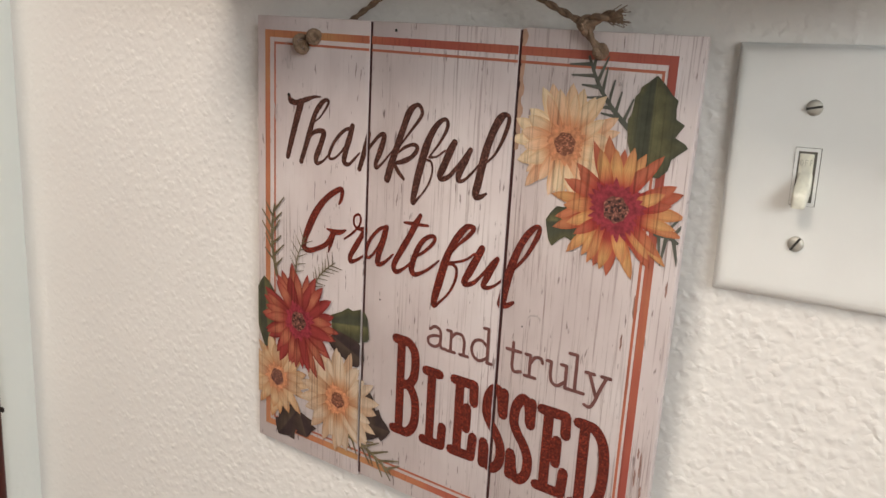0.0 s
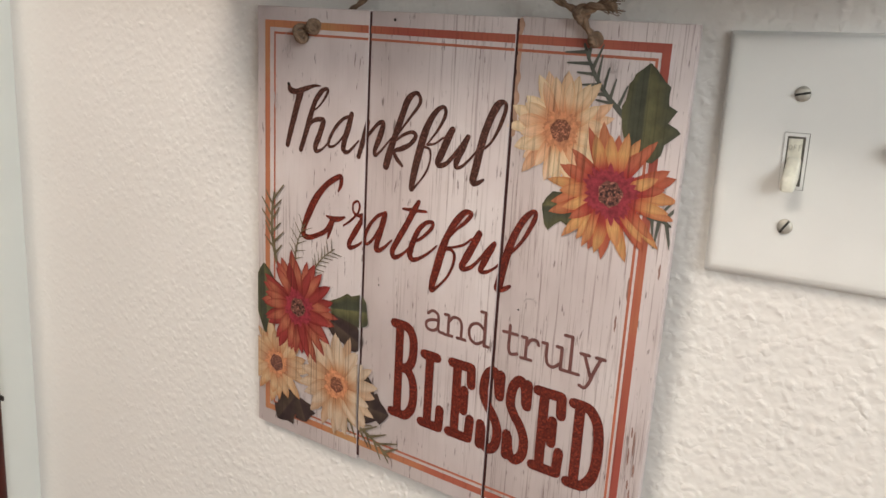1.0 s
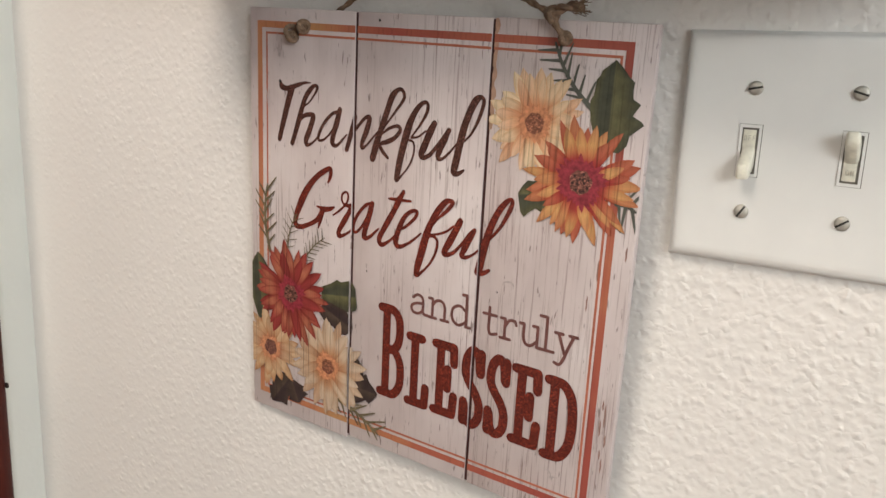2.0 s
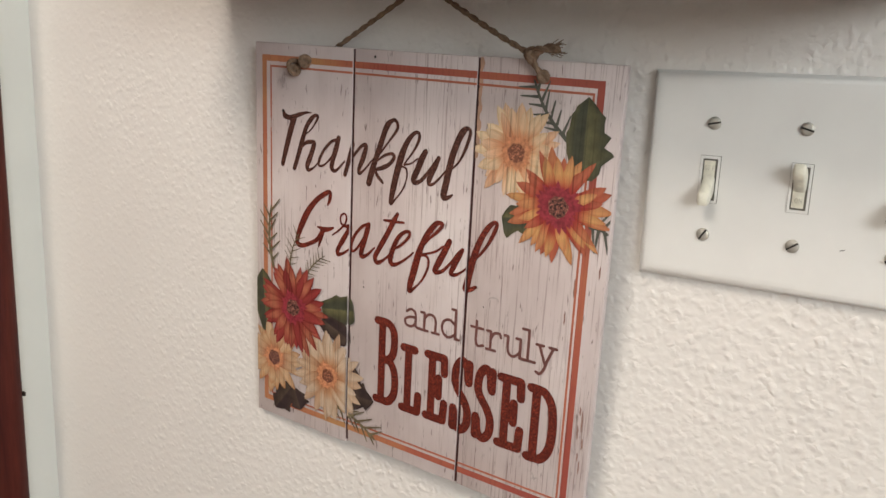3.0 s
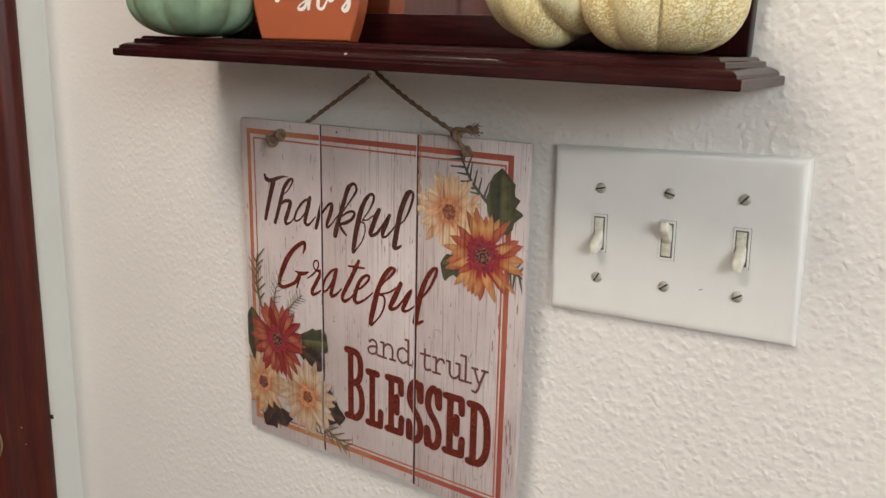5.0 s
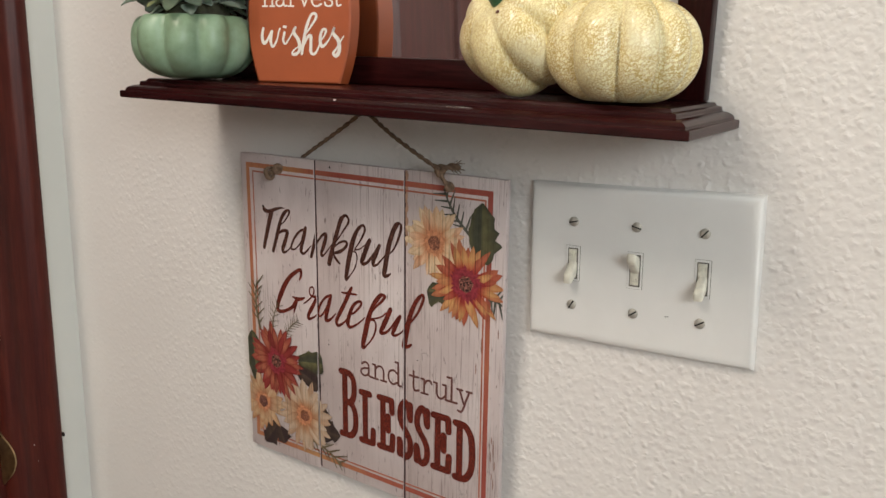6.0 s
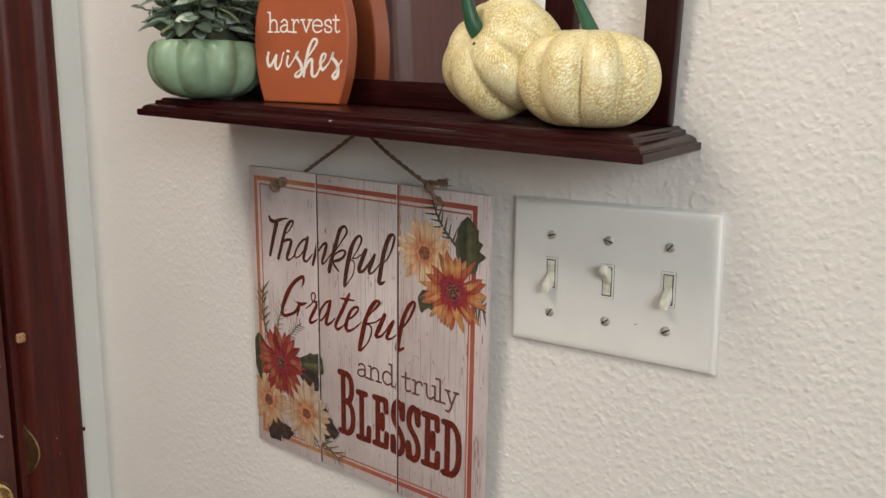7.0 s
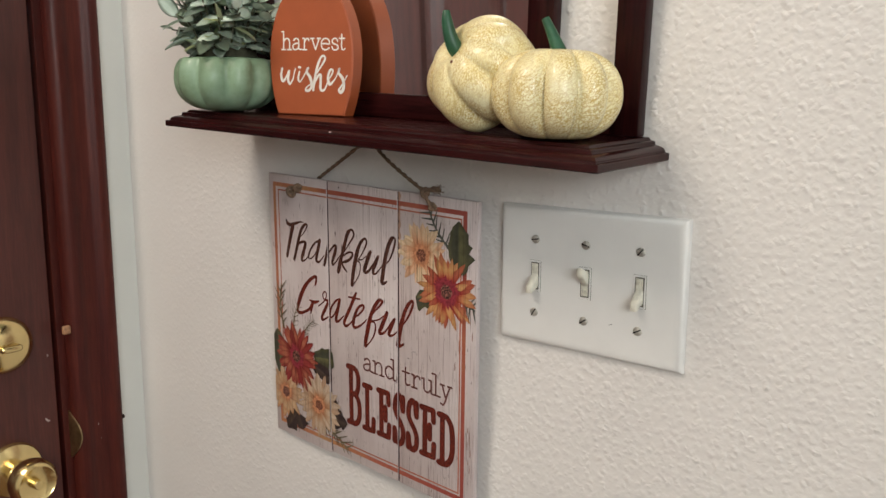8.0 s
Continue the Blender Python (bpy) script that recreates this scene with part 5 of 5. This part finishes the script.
# ---- things on the shelf ----
def pumpkin_mesh(r, h, ribs, depth, n=108, rows=30, dimple=0.35, flat=0.0, sharp=0.55):
    """A ribbed gourd, its base at z 0; flat: how much of the top is cut level."""
    b = bmesh.new()
    rings = []
    for j in range(rows + 1):
        a = -math.pi / 2 + math.pi * j / rows
        ring = []
        for i in range(n):
            th = 2 * math.pi * i / n
            groove = abs(math.sin(ribs * th / 2 + 0.35 * math.sin(th) + 0.2 * math.sin(2 * th + 1)))
            g = 1 - depth * (1 - groove ** sharp) * (0.35 + 0.65 * math.cos(a))
            g *= 1 + 0.012 * noise.noise(Vector((math.cos(th) * 2.2, math.sin(th) * 2.2, a * 2 + r * 300)))
            rr = r * max(0.0, math.cos(a)) ** 0.72 * g if 0 < j < rows else 0.0008
            zz = math.sin(a)
            zz = math.copysign(abs(zz) ** 0.9, zz)
            c = max(0.0, 1 - rr / (0.45 * r))
            zz = zz * h / 2 - math.copysign(dimple * h * 0.3 * c * c, zz)
            zz = zz + h / 2
            if flat and zz > h * (1 - flat):
                zz = h * (1 - flat) + (zz - h * (1 - flat)) * 0.08
            ring.append(b.verts.new((rr * math.cos(th), rr * math.sin(th), zz)))
        rings.append(ring)
    for p, q in zip(rings, rings[1:]):
        for i in range(n):
            b.faces.new((p[i], p[(i + 1) % n], q[(i + 1) % n], q[i]))
    return b


def rest(x, y, bm, turn):
    """The pose that sets a turned mesh down on the shelf at x, y."""
    low = min((turn @ v.co).z for v in bm.verts)
    return Matrix.Translation(shelf_top(x, y) + Vector((0, 0, -low + 0.0004))) @ turn


bm = pumpkin_mesh(0.0450, 0.0615, 9, 0.28, sharp=0.42)
pum = thing("pumpkin", rest(0.0070, -0.0700, bm, pose(0, 0, 0, 0, 2, 1)), "pale yellow glittered artificial pumpkin on the shelf", "pumpkin", "pumpkins on the shelf")
part("gourd", bm, M_PUMPKIN, pum, angle=180)
part("stem", tube(spline([(0.003, 0, 0.044), (0.001, 0.0, 0.056), (-0.003, -0.001, 0.066), (-0.011, -0.002, 0.081)]), 0.0074, 14, 0.0028), M_STEM, pum, "green painted stem")
bm = pumpkin_mesh(0.0430, 0.0650, 8, 0.25, dimple=0.5, sharp=0.40)
axis = Vector((-0.30, -0.74, 0.55)).normalized()
turn = Vector((0, 0, 1)).rotation_difference(axis).to_matrix().to_4x4()
pum2 = thing("pumpkin", rest(-0.0450, -0.0460, bm, turn), "pale yellow glittered pumpkin lying tilted on the shelf", "pumpkin", "pumpkins on the shelf")
blem = max(bm.verts, key=lambda v: (turn.to_3x3() @ (v.co - Vector((0, 0, 0.03)))).dot(Vector((-0.20, -0.88, 0.36))))
spot, spot_n = blem.co.copy(), (blem.co - Vector((0, 0, 0.03))).normalized()
part("gourd", bm, M_PUMPKIN, pum2, angle=180)
part("blemish", lathe([(0.0012, -0.0004), (0.0011, 0.0003), (0.0005, 0.0006)], 9, Matrix.Translation(spot) @ spot_n.to_track_quat("Z", "Y").to_matrix().to_4x4()), simple("brown_blemish", (0.12, 0.03, 0.015), 0.6), pum2, "small brown blemish")
up = turn.inverted() @ Vector((-0.12, 0, 1))
part("stem", tube(spline([(0, 0, 0.052), Vector((0, 0, 0.062)) + up * 0.004, Vector((0, 0, 0.066)) + up * 0.016, Vector((0, 0, 0.066)) + up * 0.024]), 0.0068, 14, 0.0026), M_STEM, pum2, "green painted stem")

# plant
pot = thing("potted_plant", Matrix.Translation(shelf_top(-0.3555, -0.0730)), "grey-green artificial plant in a green pumpkin-shaped pot", "plant")
part("pot", pumpkin_mesh(0.0492, 0.0610, 9, 0.15, dimple=0.2, flat=0.20, sharp=0.75), M_POT, pot, "mottled green pumpkin-shaped pot", angle=180)
part("moss", lathe([(0.030, 0.050), (0.028, 0.058), (0.016, 0.062), (0.004, 0.063)], 20), simple("dark_moss", (0.05, 0.05, 0.03), 0.9, vary=0.4, scale=300, bumpy=0.8), pot, "dark filling")


def leaf_mesh(length, width, cup, droop):
    me_b = bmesh.new()
    rows = []
    for i in range(8):
        t = i / 7
        half = width * (math.sin(math.pi * (0.04 + 0.94 * t ** 0.85)) ** 0.7)
        z = -droop * length * t * t
        rows.append([me_b.verts.new((s * half, length * t, z + cup * half * abs(s))) for s in (-1, -0.5, 0, 0.5, 1)])
    for a, b in zip(rows, rows[1:]):
        for j in range(4):
            me_b.faces.new((a[j], a[j + 1], b[j + 1], b[j]))
    bmesh.ops.solidify(me_b, geom=me_b.faces[:], thickness=0.0004)
    me = bpy.data.meshes.new("leaf")
    me_b.to_mesh(me)
    me_b.free()
    me.materials.append(M_LEAF)
    for p in me.polygons:
        p.use_smooth = True
    return me


LEAVES = [leaf_mesh(0.025, 0.0076, 0.22, 0.15), leaf_mesh(0.023, 0.0074, 0.12, 0.35), leaf_mesh(0.027, 0.0080, 0.28, 0.05), leaf_mesh(0.019, 0.0066, 0.2, 0.2)]
rng = random.Random(21)
M_TWIG = simple("twig_green_brown", (0.10, 0.10, 0.06), 0.7)
for k in range(34):
    a = k * 2.399 + rng.uniform(-0.2, 0.2)
    lean = math.sqrt((k + 0.5) / 34)
    tip = Vector((math.cos(a) * 0.058 * lean, math.sin(a) * 0.048 * lean, 0.062 + 0.080 * (1 - 0.80 * lean * lean) * rng.uniform(0.8, 1.1)))
    foot = Vector((math.cos(a) * 0.020 * lean, math.sin(a) * 0.020 * lean, 0.048))
    midp = foot.lerp(tip, 0.5) + Vector((0, 0, 0.010))
    path = spline([foot, midp, tip], 6)
    part("twig", tube(path, 0.0011, 5, 0.0006), M_TWIG, pot)
    for i in range(9):
        t = 0.20 + 0.78 * i / 8
        p = path[min(len(path) - 1, int(t * (len(path) - 1)))]
        az = i * 2.4 + a + rng.uniform(-0.4, 0.4)
        out = Vector((math.cos(az), math.sin(az), rng.uniform(-0.35, 0.6)))
        if i == 8:
            out = (tip - midp).normalized() + Vector((rng.uniform(-0.3, 0.3), rng.uniform(-0.3, 0.3), 0.2))
        out.normalize()
        face = Vector((p.x, p.y, 0)).normalized() * 0.75 + Vector((rng.uniform(-0.4, 0.4), rng.uniform(-0.4, 0.4), rng.uniform(0.5, 1.1)))
        face = (face - out * face.dot(out)).normalized()
        q = Matrix((out.cross(face), out, face)).transposed().to_4x4()
        ob = new("leaf", LEAVES[rng.randrange(4)])
        ob.parent = pot
        sc = rng.uniform(0.72, 1.02)
        ob.matrix_basis = Matrix.Translation(p) @ q @ Matrix.Rotation(rng.uniform(-0.4, 0.4), 4, "Y") @ Matrix.Scale(sc, 4)
# a skirt of leaves that hangs over the pot's rim
for k in range(34):
    a = k * 2.399 + rng.uniform(-0.15, 0.15)
    r0 = rng.uniform(0.018, 0.034)
    p = Vector((math.cos(a) * r0, math.sin(a) * r0, rng.uniform(0.056, 0.076)))
    out = Vector((math.cos(a + rng.uniform(-0.7, 0.7)), math.sin(a + rng.uniform(-0.7, 0.7)), rng.uniform(-0.42, 0.15))).normalized()
    face = Vector((math.cos(a) * 0.4, math.sin(a) * 0.4, 1)) + Vector((rng.uniform(-0.3, 0.3), rng.uniform(-0.3, 0.3), 0))
    face = (face - out * face.dot(out)).normalized()
    ob = new("leaf", LEAVES[rng.randrange(4)])
    ob.parent = pot
    ob.matrix_basis = Matrix.Translation(p) @ Matrix((out.cross(face), out, face)).transposed().to_4x4() @ Matrix.Scale(rng.uniform(0.7, 1.0), 4)

# two long pale leaves that hang over the front of the rim
for a, drop, turned in ((-62, -0.55, 0.2), (-118, -0.30, -0.3)):
    p = Vector((math.cos(radians(a)) * 0.030, math.sin(radians(a)) * 0.030, 0.066))
    out = Vector((math.cos(radians(a)) * 0.8, math.sin(radians(a)) * 0.8, drop)).normalized()
    face = Vector((math.cos(radians(a)) + turned, math.sin(radians(a)), 0.7))
    face = (face - out * face.dot(out)).normalized()
    ob = new("leaf", LEAVES[2])
    ob.parent = pot
    ob.matrix_basis = Matrix.Translation(p) @ Matrix((out.cross(face), out, face)).transposed().to_4x4()

# egg-shaped block
egg = thing("egg_sign", Matrix.Translation(shelf_top(-0.2685, -0.0400)) @ pose(0, 0, 0.0003, 0, 1.5, 14), "orange painted egg-shaped wooden block with white lettering", "decoration")
ED = 0.0085
cutz = math.asin(0.052 / 0.086)
outline = []
for i in range(61):
    th = -cutz + (math.pi + 2 * cutz) * i / 60
    z = math.sin(th)
    outline.append((0.0448 * math.cos(th), 0.052 + (0.070 if z > 0 else 0.086) * z))
bm = bmesh.new()
rings = []
for y, inset in ((-ED, 0.0012), (-ED + 0.0010, 0.0), (ED - 0.0010, 0.0), (ED, 0.0012)):
    rings.append([bm.verts.new((x * (1 - inset / 0.04), y, 0.05 + (z - 0.05) * (1 - inset / 0.06))) for x, z in outline])
for p, q in zip(rings, rings[1:]):
    for i in range(61):
        bm.faces.new((p[i], p[(i + 1) % 61], q[(i + 1) % 61], q[i]))
bm.faces.new(rings[0][::-1])
bm.faces.new(rings[-1])
bmesh.ops.translate(bm, verts=bm.verts, vec=(0, 0, -min(v.co.z for v in bm.verts)))
part("block", bm, M_ORANGE, egg, angle=30)
FY = -ED - 0.0002
for ch, x, w in (("h", -31.5, 11.5), ("a", -19.8, 10.9), ("r", -8.6, 9.3), ("v", 0.2, 10.8), ("e", 10.9, 10.6), ("s", 21.7, 8.9), ("t", 30.4, 8.2)):
    draw_letter(SLAB[ch], (w * 0.001, 0.0099), (x * 0.001 + 0.0003, 0.0580), 0.0014, M_INK_WHITE, egg, cut=False, lifted=FY)
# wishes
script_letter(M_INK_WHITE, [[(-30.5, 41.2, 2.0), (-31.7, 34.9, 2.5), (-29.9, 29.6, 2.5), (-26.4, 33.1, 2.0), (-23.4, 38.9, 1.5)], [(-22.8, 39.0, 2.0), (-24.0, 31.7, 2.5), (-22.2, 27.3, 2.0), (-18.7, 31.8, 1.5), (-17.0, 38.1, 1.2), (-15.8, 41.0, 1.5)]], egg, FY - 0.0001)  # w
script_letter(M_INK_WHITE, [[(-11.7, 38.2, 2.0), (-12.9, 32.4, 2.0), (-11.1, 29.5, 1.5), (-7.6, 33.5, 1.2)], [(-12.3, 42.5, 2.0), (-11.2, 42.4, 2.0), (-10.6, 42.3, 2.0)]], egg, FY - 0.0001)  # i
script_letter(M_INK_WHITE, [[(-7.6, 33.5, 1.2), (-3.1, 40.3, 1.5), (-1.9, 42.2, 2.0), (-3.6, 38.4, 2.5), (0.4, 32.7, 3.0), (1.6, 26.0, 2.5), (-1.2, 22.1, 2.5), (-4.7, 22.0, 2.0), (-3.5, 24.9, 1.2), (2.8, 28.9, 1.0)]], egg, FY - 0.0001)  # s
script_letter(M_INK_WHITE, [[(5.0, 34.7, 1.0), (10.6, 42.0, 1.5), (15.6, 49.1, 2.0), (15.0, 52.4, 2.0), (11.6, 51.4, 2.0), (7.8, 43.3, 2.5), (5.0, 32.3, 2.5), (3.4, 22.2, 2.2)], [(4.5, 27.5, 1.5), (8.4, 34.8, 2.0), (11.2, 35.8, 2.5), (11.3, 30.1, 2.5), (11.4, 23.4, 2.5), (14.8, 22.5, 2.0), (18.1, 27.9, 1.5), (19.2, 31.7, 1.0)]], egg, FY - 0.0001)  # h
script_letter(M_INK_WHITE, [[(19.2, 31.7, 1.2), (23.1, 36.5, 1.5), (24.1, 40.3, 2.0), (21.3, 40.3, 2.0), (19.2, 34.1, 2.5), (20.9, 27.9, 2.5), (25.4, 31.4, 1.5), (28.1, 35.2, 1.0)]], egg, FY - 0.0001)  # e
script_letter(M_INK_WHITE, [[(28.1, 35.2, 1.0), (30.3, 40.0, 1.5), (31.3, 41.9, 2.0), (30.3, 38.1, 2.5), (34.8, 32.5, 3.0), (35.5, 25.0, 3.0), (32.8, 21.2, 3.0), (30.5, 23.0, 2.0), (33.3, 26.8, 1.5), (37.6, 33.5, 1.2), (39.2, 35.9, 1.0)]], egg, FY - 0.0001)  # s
